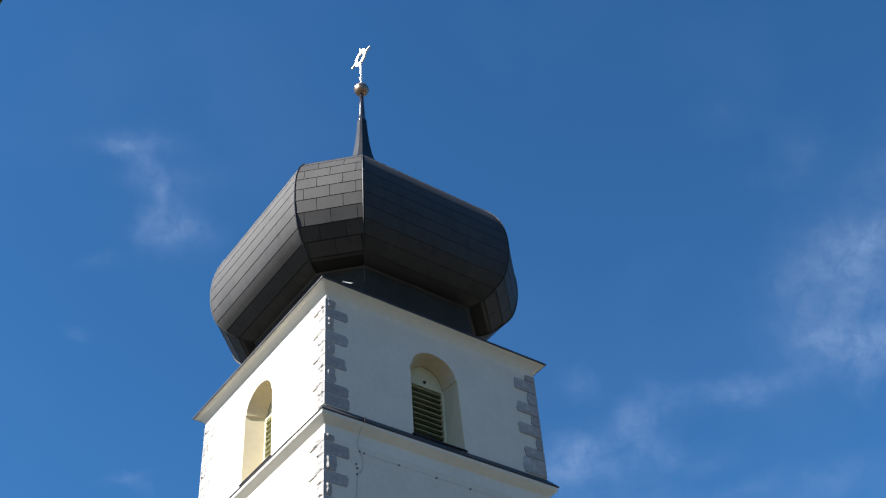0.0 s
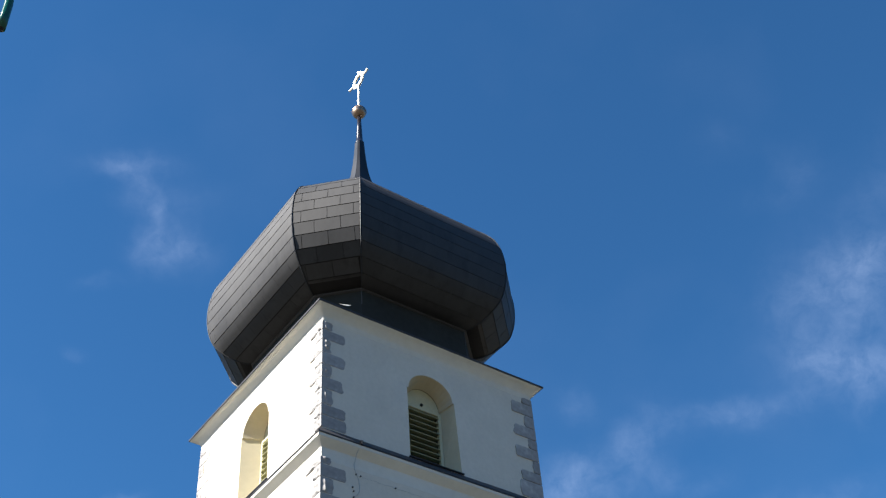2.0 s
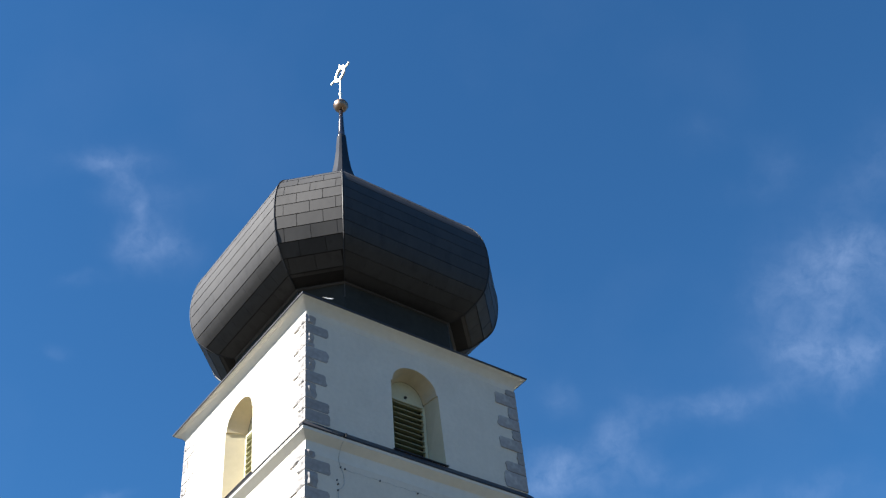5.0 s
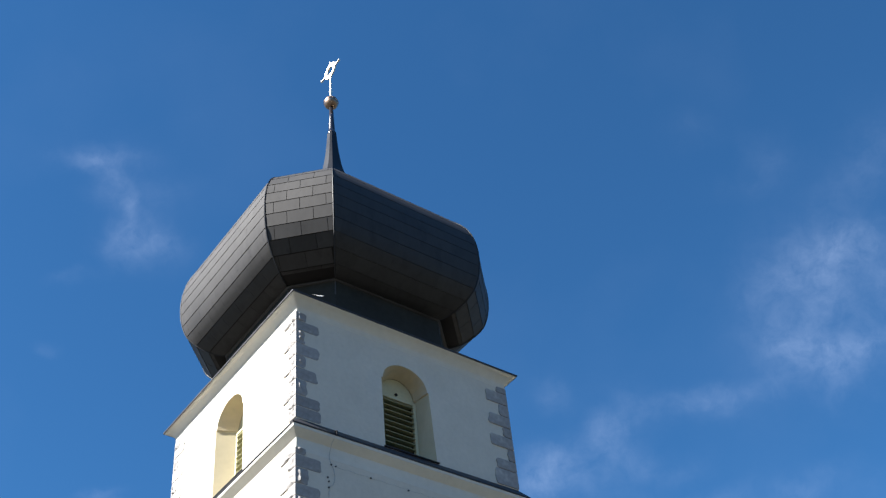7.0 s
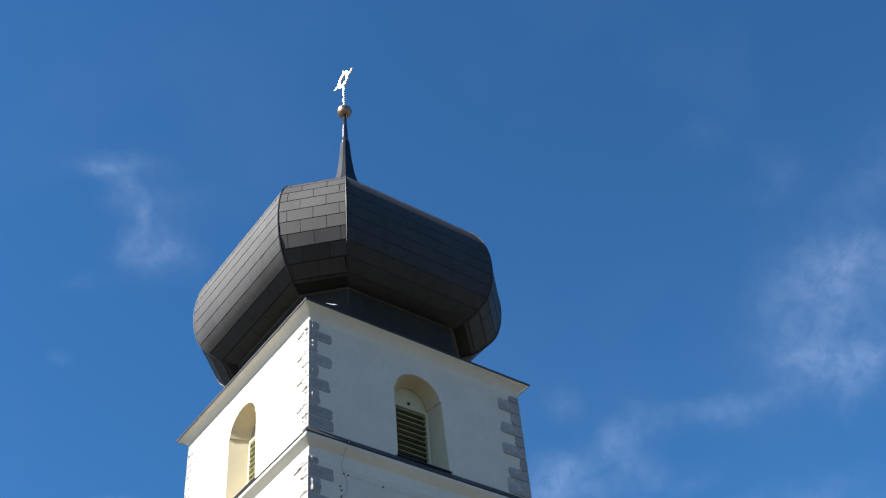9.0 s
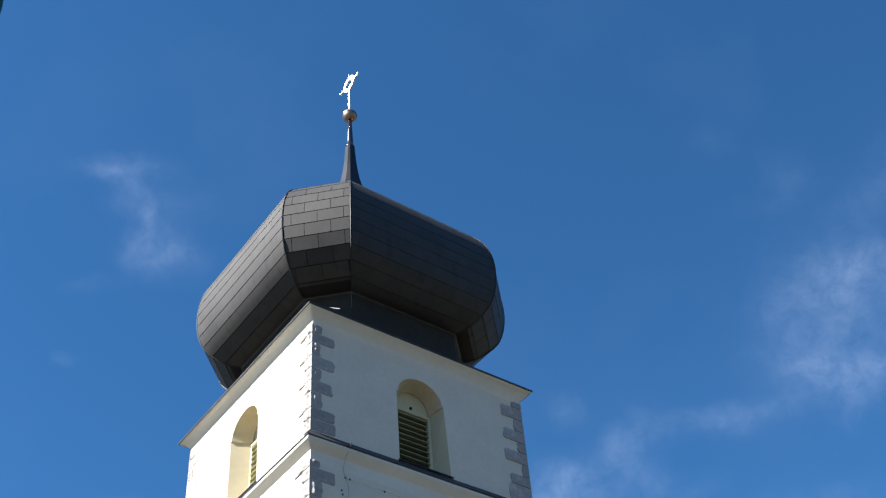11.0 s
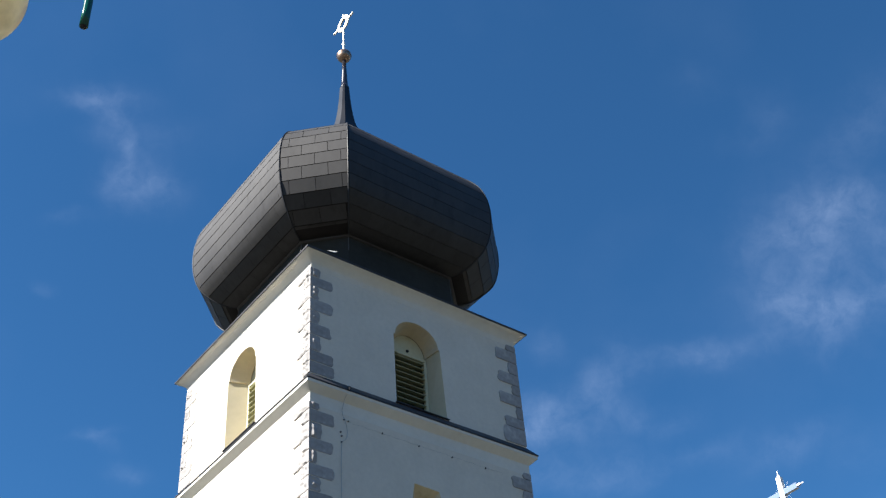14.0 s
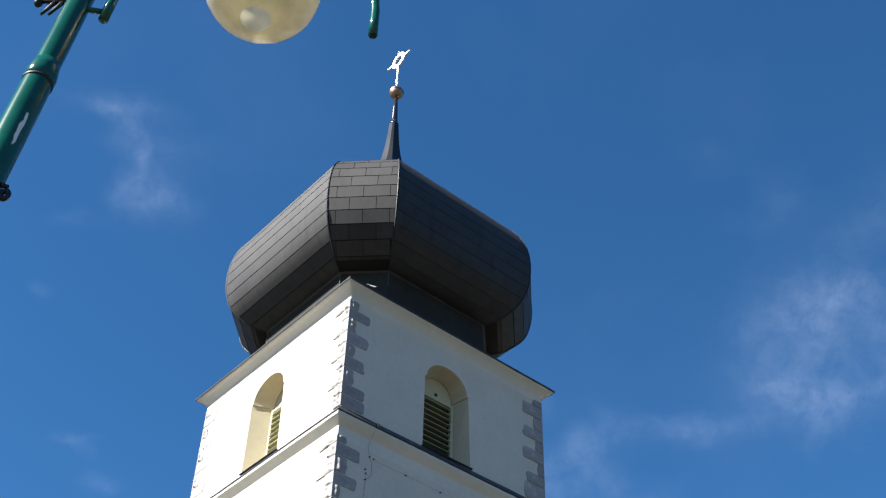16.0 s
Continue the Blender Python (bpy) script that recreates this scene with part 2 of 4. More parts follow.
FLASH = material("flashing_metal", (0.042, 0.041, 0.045), 0.55, metal=0.0, grain=7, vary=0.25, bump=0.1, spot=(0.075, 0.072, 0.073), spot_scale=2.5, spec=0.3)
DRUM = material("dark_green_drum", (0.040, 0.040, 0.035), 0.8, grain=7, vary=0.25, bump=0.15, spec=0.1)
SPIRE = material("spire_metal", (0.011, 0.012, 0.015), 0.42, metal=0.0, grain=7, vary=0.3, bump=0.15, spec=0.33)
ROD = material("rod_metal", (0.012, 0.012, 0.018), 0.25, metal=0.0, grain=9, vary=0.2, bump=0.05, spec=0.8)
COPPER = material("gilded_copper", (0.37, 0.26, 0.19), 0.38, metal=1.0, grain=10, vary=0.2, bump=0.1, spot=(0.22, 0.15, 0.10), spot_scale=6)
GILT = material("pale_gilding", (0.90, 0.84, 0.70), 0.42, metal=0.85, grain=14, vary=0.08, bump=0.05)
LOUVRE = material("green_louvre_paint", (0.293, 0.282, 0.158), 0.65, grain=12, vary=0.2, bump=0.15, spot=(0.222, 0.217, 0.12), spot_scale=5, object_vary=0.12)
FRAME = material("pale_green_frame_paint", (0.572, 0.547, 0.373), 0.7, grain=12, vary=0.12, bump=0.15)
# near-black that paints the shade in openings and inside the belfry
BLACK = material("flat_black_shade", (0.016, 0.015, 0.011), 0.9, grain=5, vary=0.1, bump=0)
IRON = material("dark_iron", (0.03, 0.03, 0.032), 0.5, metal=0.6, grain=20, vary=0.2, bump=0.1)
WIRE = material("grey_wire", (0.48, 0.48, 0.46), 0.5, metal=0.5, grain=20, vary=0.1, bump=0)
ZINC = material("dull_zinc", (0.085, 0.082, 0.08), 0.6, metal=0.1, grain=20, vary=0.2, bump=0.1)
TIN = material("light_tin", (0.70, 0.70, 0.68), 0.45, metal=0.4, grain=10, vary=0.1, bump=0.1)
WHITE = material("white_paint", (0.80, 0.80, 0.78), 0.55, grain=14, vary=0.06, bump=0.15, spot=(0.60, 0.58, 0.54), spot_scale=3.0, spot_at=0.62)
WEATHERED = material("weathered_white_board", (0.24, 0.18, 0.18), 0.75, grain=12, vary=0.25, bump=0.4, spot=(0.42, 0.34, 0.34), spot_scale=3.0, spot_at=0.55, stretch=(4, 1, 1))
BROWN = material("dark_brown_wood", (0.009, 0.006, 0.006), 0.85, grain=10, vary=0.3, bump=0.3, stretch=(1, 6, 0.6), object_vary=0.2, spec=0.15)
TWIG = material("dry_climber_stem", (0.20, 0.175, 0.155), 0.9, grain=20, vary=0.2, bump=0.3)
# glossy blue-grey finish, used on the gable cross's arm only
SILVER = material("blue_grey_arm_finish", (0.78, 0.82, 0.86), 0.16, metal=0.82, grain=14, vary=0.08, bump=0.06, rough_vary=0.04)
SLATE = material("slate_roof", (0.05, 0.055, 0.065), 0.6, grain=8, vary=0.25, bump=0.3, object_vary=0.15)
GREEN = material("green_enamel", (0.004, 0.074, 0.046), 0.17, grain=14, vary=0.35, bump=0.06, spot=(0.05, 0.10, 0.07), spot_scale=9, spot_at=0.64, rough_vary=0.06)
GROUND = material("asphalt_and_grass_ground", (0.0385, 0.034, 0.0299), 0.95, grain=3, vary=0.2, bump=0.4, depth=0.02, spot=(0.0352, 0.048, 0.0165), spot_scale=0.08, spot_at=0.5)


def opal(name, colour, dust, through, rough):
    """Opal plastic: light comes through it as well as off its dusty outside."""
    m = bpy.data.materials.new(name)
    m.use_nodes = True
    n, l = m.node_tree.nodes, m.node_tree.links
    n.remove(n["Principled BSDF"])
    d, tr, g = n.new("ShaderNodeBsdfDiffuse"), n.new("ShaderNodeBsdfTranslucent"), n.new("ShaderNodeBsdfGlossy")
    noise_t = n.new("ShaderNodeTexNoise")
    noise_t.inputs["Scale"].default_value = 9.0
    noise_t.inputs["Detail"].default_value = 6.0
    l.new(n.new("ShaderNodeTexCoord").outputs["Object"], noise_t.inputs["Vector"])
    stain = n.new("ShaderNodeMapRange")
    stain.inputs["From Min"].default_value, stain.inputs["From Max"].default_value = 0.42, 0.72
    l.new(noise_t.outputs["Fac"], stain.inputs["Value"])
    for shade, shader in ((dust, d), (colour, tr)):
        r = n.new("ShaderNodeMix")
        r.data_type = "RGBA"
        r.inputs["A"].default_value = (*shade, 1)
        r.inputs["B"].default_value = (*[c * 0.66 for c in shade], 1)
        l.new(stain.outputs[0], r.inputs["Factor"])
        l.new(r.outputs["Result"], shader.inputs["Color"])
    g.inputs["Roughness"].default_value = rough
    m1, m2 = n.new("ShaderNodeMixShader"), n.new("ShaderNodeMixShader")
    m1.inputs[0].default_value = through
    l.new(d.outputs[0], m1.inputs[1])
    l.new(tr.outputs[0], m1.inputs[2])
    lw = n.new("ShaderNodeLayerWeight")
    rise = n.new("ShaderNodeMath")
    rise.operation = "POWER"
    rise.inputs[1].default_value = 4.0
    l.new(lw.outputs["Facing"], rise.inputs[0])
    sheen = n.new("ShaderNodeMath")
    sheen.operation = "MULTIPLY_ADD"
    sheen.inputs[1].default_value = 0.4
    sheen.inputs[2].default_value = 0.04
    l.new(rise.outputs[0], sheen.inputs[0])
    l.new(sheen.outputs[0], m2.inputs[0])
    l.new(m1.outputs[0], m2.inputs[1])
    l.new(g.outputs[0], m2.inputs[2])
    l.new(m2.outputs[0], n["Material Output"].inputs["Surface"])
    return m


OPAL = opal("opal_globe_plastic", (0.80, 0.72, 0.50), (0.66, 0.63, 0.56), 0.62, 0.15)


# ---- mesh helpers ----
def link_mesh(name, bm, mat, smooth=False, turned=True):
    me = bpy.data.meshes.new(name)
    if turned:
        bmesh.ops.recalc_face_normals(bm, faces=bm.faces[:])
    if smooth:
        for f in bm.faces:
            f.smooth = True
    bm.to_mesh(me)
    bm.free()
    me.materials.append(mat)
    return me


def part(name, bm, mat, parent, label="", smooth=False, m=None, turned=True):
    ob = new(name, link_mesh(name, bm, mat, smooth, turned))
    if m is not None:
        ob.matrix_basis = m
    ob.parent = parent
    if label:
        tagged(ob, label)
    return ob


def thing(name, label, category, at=(0, 0, 0)):
    ob = new(name)
    ob.location = at
    ob.empty_display_size = 0.3
    return tagged(ob, label, category)


def bm_faces(verts, faces):
    bm = bmesh.new()
    vs = [bm.verts.new(v) for v in verts]
    for f in faces:
        bm.faces.new([vs[i] for i in f])
    return bm


def add_box(bm, lo, hi, bevel=0.0):
    got = bmesh.ops.create_cube(bm, size=1.0)["verts"]
    for v in got:
        v.co = Vector([lo[i] + (v.co[i] + 0.5) * (hi[i] - lo[i]) for i in range(3)])
    if bevel:
        es = list({e for v in got for e in v.link_edges})
        bmesh.ops.bevel(bm, geom=es, offset=bevel, segments=2, affect="EDGES")
    return bm


def add_tube(bm, pts, radius, sides=10, caps=True):
    """A tube along pts; radius is one number or one for each point."""
    pts = [Vector(p) for p in pts]
    rad = radius if isinstance(radius, (list, tuple)) else [radius] * len(pts)
    rings, side = [], None
    for i, p in enumerate(pts):
        d = (pts[min(i + 1, len(pts) - 1)] - pts[max(i - 1, 0)]).normalized()
        if side is None:
            side = d.cross(Vector((0.31, 0.9, 0.22))).normalized()
        side = (side - d * side.dot(d)).normalized()
        up = d.cross(side)
        rings.append([bm.verts.new(p + rad[i] * (side * math.cos(a) + up * math.sin(a))) for a in (2 * math.pi * k / sides for k in range(sides))])
    for a, b in zip(rings, rings[1:]):
        for k in range(sides):
            bm.faces.new((a[k], a[(k + 1) % sides], b[(k + 1) % sides], b[k]))
    if caps:
        bm.faces.new(rings[0])
        bm.faces.new(rings[-1])
    return bm


def add_lathe(bm, profile, centre, sides=24):
    """profile: (radius, height) rows, turned about the upright through centre."""
    rings = []
    for r, z in profile:
        rings.append([bm.verts.new((centre[0] + r * math.cos(a), centre[1] + r * math.sin(a), z)) for a in (2 * math.pi * k / sides for k in range(sides))])
    for a, b in zip(rings, rings[1:]):
        for k in range(sides):
            bm.faces.new((a[k], a[(k + 1) % sides], b[(k + 1) % sides], b[k]))
    bm.faces.new(rings[0])
    bm.faces.new(rings[-1])
    return bm


def spline(rows, steps):
    """Smooth rows of (a, b) by Catmull-Rom, steps to each stretch."""
    out = []
    for i in range(len(rows) - 1):
        p0, p1, p2, p3 = (Vector(rows[min(max(j, 0), len(rows) - 1)]) for j in (i - 1, i, i + 1, i + 2))
        for s in range(steps):
            t = s / steps
            out.append(0.5 * (2 * p1 + (p2 - p0) * t + (2 * p0 - 5 * p1 + 4 * p2 - p3) * t * t + (3 * p1 - p0 - 3 * p2 + p3) * t ** 3))
    out.append(Vector(rows[-1]))
    return out


# ---- ground ----
ground_bm = bmesh.new()
bmesh.ops.create_grid(ground_bm, x_segments=8, y_segments=8, size=2500)
ground = tagged(part("ground", ground_bm, GROUND, None), "dark asphalt and grass ground round the church", "ground", kind="structure")

# ---- church tower ----
W = 6.0                         # width of the shaft
MID = Vector((W / 2, W / 2, 0))
STRING_Z, CORNICE_Z = 16.21, 19.72
tower = thing("church_tower", "white plastered church tower with grey quoins and dark onion dome", "church tower", (3, 3, 0))
HOME = Matrix.Translation((-3, -3, 0))   # parts are modelled in world metres


def tpart(name, bm, mat, label="", smooth=False, parent=None):
    """A part of the tower; parts of parts keep the same metres."""
    return part(name, bm, mat, parent or tower, label, smooth, HOME if parent is None else Matrix.Identity(4))


def quarter(n):
    """Turn by n quarters about the tower's axis."""
    return Matrix.Translation(MID) @ Matrix.Rotation(-n * math.pi / 2, 4, "Z") @ Matrix.Translation(-MID)


# window opening: outline in (across, height), outer at the wall face and inner at the louvres
SILL, SPRING = 16.46, 18.36
DEPTH = 0.46


def opening(half, arch_half, rise, sill, spring, mid=2.96, steps=14):
    pts = [(mid - half, sill), (mid - half, spring), (mid - arch_half, spring)]
    for i in range(1, steps):
        a = math.pi - math.pi * i / steps
        pts.append((mid + arch_half * math.cos(a), spring + rise * math.sin(a)))
    return pts + [(mid + arch_half, spring), (mid + half, spring), (mid + half, sill)]


OUTER = opening(0.665, 0.625, 0.53, SILL, SPRING + 0.01, mid=2.915)
OUTER[-1] = (3.66, SILL)         # the opening is a little wider at the sill
INNER = opening(0.50, 0.475, 0.50, SILL + 0.16, SPRING - 0.02, mid=2.99)


def wall_with_hole(n, z0, z1, hole):
    """One side of the shaft, round a hole if there is one."""
    bm = bmesh.new()
    m = quarter(n)

    def v(x, y, z):
        return bm.verts.new(m @ Vector((x, y, z)))

    if hole is None:
        cols, rows_ = 6, max(2, int((z1 - z0) / 1.2))
        grid = [[v(W * i / cols, 0, z0 + (z1 - z0) * j / rows_) for i in range(cols + 1)] for j in range(rows_ + 1)]
        for j in range(rows_):
            for i in range(cols):
                bm.faces.new((grid[j][i], grid[j][i + 1], grid[j + 1][i + 1], grid[j + 1][i]))
        return bm
    k = len(hole)
    ring = [v(x, 0, z) for x, z in hole]
    # points on the rim of the wall matched to the hole: one side, top, other side
    outer = []
    for i, (x, z) in enumerate(hole):
        if i < 2:
            outer.append(v(0, 0, z))
        elif i >= k - 2:
            outer.append(v(W, 0, z))
        else:
            g = (i - 2) / (k - 5)
            outer.append(v(W * g, 0, z1))
    for i in range(k - 1):
        bm.faces.new((ring[i], ring[i + 1], outer[i + 1], outer[i]))
    c0, c1 = v(0, 0, z0), v(W, 0, z0)
    bm.faces.new((c0, c1, outer[-1], ring[-1], ring[0], outer[0]))
    return bm


def funnel(n, outer, inner, depth, close=True):
    """Reveal between the outline at the wall face and the outline at that depth."""
    m = quarter(n)
    bm = bmesh.new()
    a = [bm.verts.new(m @ Vector((x, 0, z))) for x, z in outer]
    b = [bm.verts.new(m @ Vector((x, depth, z))) for x, z in inner]
    k = len(a)
    for i in range(k if close else k - 1):
        j = (i + 1) % k
        bm.faces.new((a[i], a[j], b[j], b[i]))
    return bm


SIDES = ("south", "west", "north", "east")
NICHE_OUT = [(2.62, 12.75), (2.56, 13.1), (2.52, 13.7), (2.56, 14.2), (2.62, 14.52), (3.28, 14.50), (3.36, 14.2), (3.42, 13.7), (3.36, 13.1), (3.28, 12.75)]
NICHE_IN = [(2.86, 13.58), (2.86, 13.7), (2.86, 13.85), (2.86, 14.0), (2.86, 14.22), (3.13, 14.22), (3.13, 14.0), (3.13, 13.85), (3.13, 13.7), (3.13, 13.58)]


def niche_wall():
    """The lower side with the small splayed loophole."""
    bm = bmesh.new()
    z0, z1 = 0.0, STRING_Z

    def v(x, z):
        return bm.verts.new((x, 0, z))

    ring = [v(x, z) for x, z in NICHE_OUT]
    left = [v(0, z) for x, z in NICHE_OUT[:5]]
    right = [v(W, z) for x, z in NICHE_OUT[5:]]
    for i in range(4):
        bm.faces.new((left[i], ring[i], ring[i + 1], left[i + 1]))
        bm.faces.new((ring[5 + i], right[i], right[i + 1], ring[6 + i]))
    a, b, c, d = v(0, z0), v(W, z0), v(W, z1), v(0, z1)
    bm.faces.new((a, b, right[4], ring[9], ring[0], left[0]))
    bm.faces.new((left[4], ring[4], ring[5], right[0], c, d))
    return bm


for n, side in enumerate(SIDES):
    tpart("upper_wall", wall_with_hole(n, STRING_Z, CORNICE_Z - 0.02, OUTER), PLASTER, "white plastered belfry wall with an arched opening")
    tpart("lower_wall", niche_wall() if n == 0 else wall_with_hole(n, 0, STRING_Z, None), PLASTER, "white plastered shaft wall")
tpart("loophole_reveal", funnel(0, NICHE_OUT, NICHE_IN, 0.38), TAN, "pale ochre splayed reveal of a small loophole")
# black slab closes the loophole and paints its unlit depth
slot = bmesh.new()
add_box(slot, (2.80, 0.39, 13.5), (3.19, 0.44, 14.3))
tpart("loophole", slot, BLACK, "black slab standing in for the loophole's unlit depth")
slot_frame = bmesh.new()
for lo, hi in (((2.86, 0.33, 13.58), (2.91, 0.385, 14.22)), ((3.03, 0.33, 13.58), (3.13, 0.385, 14.22)), ((2.91, 0.33, 14.08), (3.03, 0.385, 14.22))):
    add_box(slot_frame, lo, hi, 0.008)
tpart("loophole_frame", slot_frame, TAN, "ochre loophole frame")


def square_moulding(profile, uneven=0.0):
    """A moulding run round the shaft: profile rows of (overhang, height)."""
    bm = bmesh.new()
    rings = []
    for e, z in profile:
        cs = [(-e, -e), (W + e, -e), (W + e, W + e), (-e, W + e)]
        ring = []
        for i in range(4):
            (x0, y0), (x1, y1) = cs[i], cs[(i + 1) % 4]
            for s in range(90):
                t = s / 90
                wob = 0.005 * noise.noise((x0 + t * 7, y0 + i * 9.1, z * 1.7)) + uneven * noise.noise((x0 + t * 34, y0 + i * 5.3, z * 3.1))
                ring.append(bm.verts.new((x0 + (x1 - x0) * t, y0 + (y1 - y0) * t, z + wob)))
        rings.append(ring)
    k = len(rings[0])
    for a, b in zip(rings, rings[1:]):
        for i in range(k):
            bm.faces.new((a[i], a[(i + 1) % k], b[(i + 1) % k], b[i]))
    return bm


cornice = tpart("cornice", square_moulding([(-0.012, 19.33), (0.002, 19.36), (0.009, 19.46), (0.030, 19.515), (0.085, 19.578), (0.125, 19.622), (0.17, 19.66), (0.235, 19.68), (0.245, 19.70), (-0.3, 19.70)], 0.013), CREAM,
                "cream plastered coved cornice", smooth=True)
string = tpart("string_course", square_moulding([(-0.012, 15.63), (0.002, 15.665), (0.004, 15.78), (0.007, 15.950), (0.168, 16.096), (0.170, 16.150), (0.174, 16.166), (-0.3, 16.18)], 0.003), CREAM,
               "cream plastered splayed string course")
tpart("eaves_flashing", square_moulding([(0.235, 19.695), (0.262, 19.695), (0.266, 19.735), (0.24, 19.752), (-0.55, 20.10), (-0.60, 20.10)]), FLASH, "dark metal eaves flashing")
tpart("ledge_flashing", square_moulding([(0.160, 16.176), (0.174, 16.170), (0.188, 16.169), (0.190, 16.198), (0.17, 16.222), (0.004, 16.43), (-0.02, 16.44)]), FLASH, "dark metal ledge flashing")

# quoins: stones that wrap the corners, long and short by turns, with a straight drafted arris and rock-faced lumps beside it
def quoin_mesh(a, b, tall, lump_a, lump_b, seed):
    """A stone a metres long on one wall and b on the other; lump_a and lump_b are how far the rock face stands out on each."""
    bm = bmesh.new()
    bmesh.ops.create_cube(bm, size=1.0)
    bmesh.ops.subdivide_edges(bm, edges=bm.edges[:], cuts=9, use_grid_fill=True)

    def lumps(d, z, reach, k):
        """Rock face: nothing at the arris, full just past it, dying out along the stone."""
        rise = min(1.0, max(0.0, (d - 0.028) / 0.04)) * (0.12 + 0.88 * math.exp(-(d / reach) ** 2))
        rim = min(1.0, (0.5 - abs(z - 0.5)) / 0.11)
        return rise * rim * max(0.0, 0.42 + 1.2 * noise.noise((d * 10 + k, z * tall * 10, seed * 1.7)))

    for v in bm.verts:
        c = v.co.copy()
        x, y, z = (c.x + 0.5) ** 1.2 * a, (c.y + 0.5) ** 1.2 * b, c.z + 0.5
        n1, n2 = noise.noise((seed, y * 9, z * 2.4)), noise.noise((x * 9, seed, z * 2.4 + 7))
        round_off = 0.035 * max(0.0, (abs(z - 0.5) - 0.3) / 0.2) ** 2
        if c.x > 0.49:
            x += 0.05 * n1 - round_off
        if c.y > 0.49:
            y += 0.05 * n2 - round_off
        if c.y < -0.49:
            y = -0.010 - lump_a * lumps(max(x, 0), z, 0.14 if a < 0.4 else 0.10, 0.0)
        if c.x < -0.49:
            x = -0.024 - lump_b * lumps(max((c.y + 0.5) ** 1.2 * b, 0), z, 0.45, 5.0)
        v.co = (x, y, 0.010 + z * (tall - 0.020))
    return link_mesh("quoin", bm, STONE)


# for each corner: heights at which the courses part, and the stones' lengths on one wall and on the other
UPPER_COURSES = [19.37, 19.12, 18.84, 18.47, 18.14, 17.79, 17.47, 17.05, 16.76, 16.45]
UPPER_SOUTH = [0.24, 0.55, 0.20, 0.56, 0.21, 0.51, 0.25, 0.57, 0.60]
LOWER_COURSES = [15.72, 15.54, 15.23, 14.85, 14.56, 14.25, 13.96, 13.63, 13.26, 12.97, 12.60]
LOWER_SOUTH = [0.22, 0.58, 0.29, 0.56, 0.17, 0.57, 0.26, 0.58, 0.25, 0.60]
EAST_COURSES = [19.37, 19.18, 18.83, 18.48, 18.15, 17.86, 17.53, 17.19, 16.90, 16.45]
EAST_SOUTH = [0.29, 0.63, 0.29, 0.64, 0.23, 0.68, 0.20, 0.55, 0.66]
rndq = random.Random(12)
while LOWER_COURSES[-1] > 0.6:
    LOWER_COURSES.append(LOWER_COURSES[-1] - rndq.uniform(0.29, 0.40))
    LOWER_SOUTH.append((0.57 if len(LOWER_SOUTH) % 2 else 0.25) + rndq.uniform(-0.03, 0.03))
for corner in range(4):
    for courses, lengths in ((EAST_COURSES, EAST_SOUTH) if corner == 3 else (UPPER_COURSES, UPPER_SOUTH), (LOWER_COURSES, LOWER_SOUTH)):
        for i, (hi, lo) in enumerate(zip(courses, courses[1:])):
            one = lengths[i] + (0.0 if corner in (0, 3) else rndq.uniform(-0.03, 0.03))
            other = (0.30 if one > 0.4 else 0.58) + rndq.uniform(-0.05, 0.05)
            lump = 0.060 if one < 0.4 else 0.026
            if corner == 3:
                stone = quoin_mesh(other, one, hi - lo, 0.03, 0.006, i * 1.3 + hi)
            else:
                stone = quoin_mesh(one, other, hi - lo, lump, 0.034, i * 1.3 + corner * 7.7 + hi)
            ob = new("quoin", stone)
            ob.matrix_basis = HOME @ quarter(corner) @ Matrix.Translation((0, 0, lo))
            ob.parent = tower


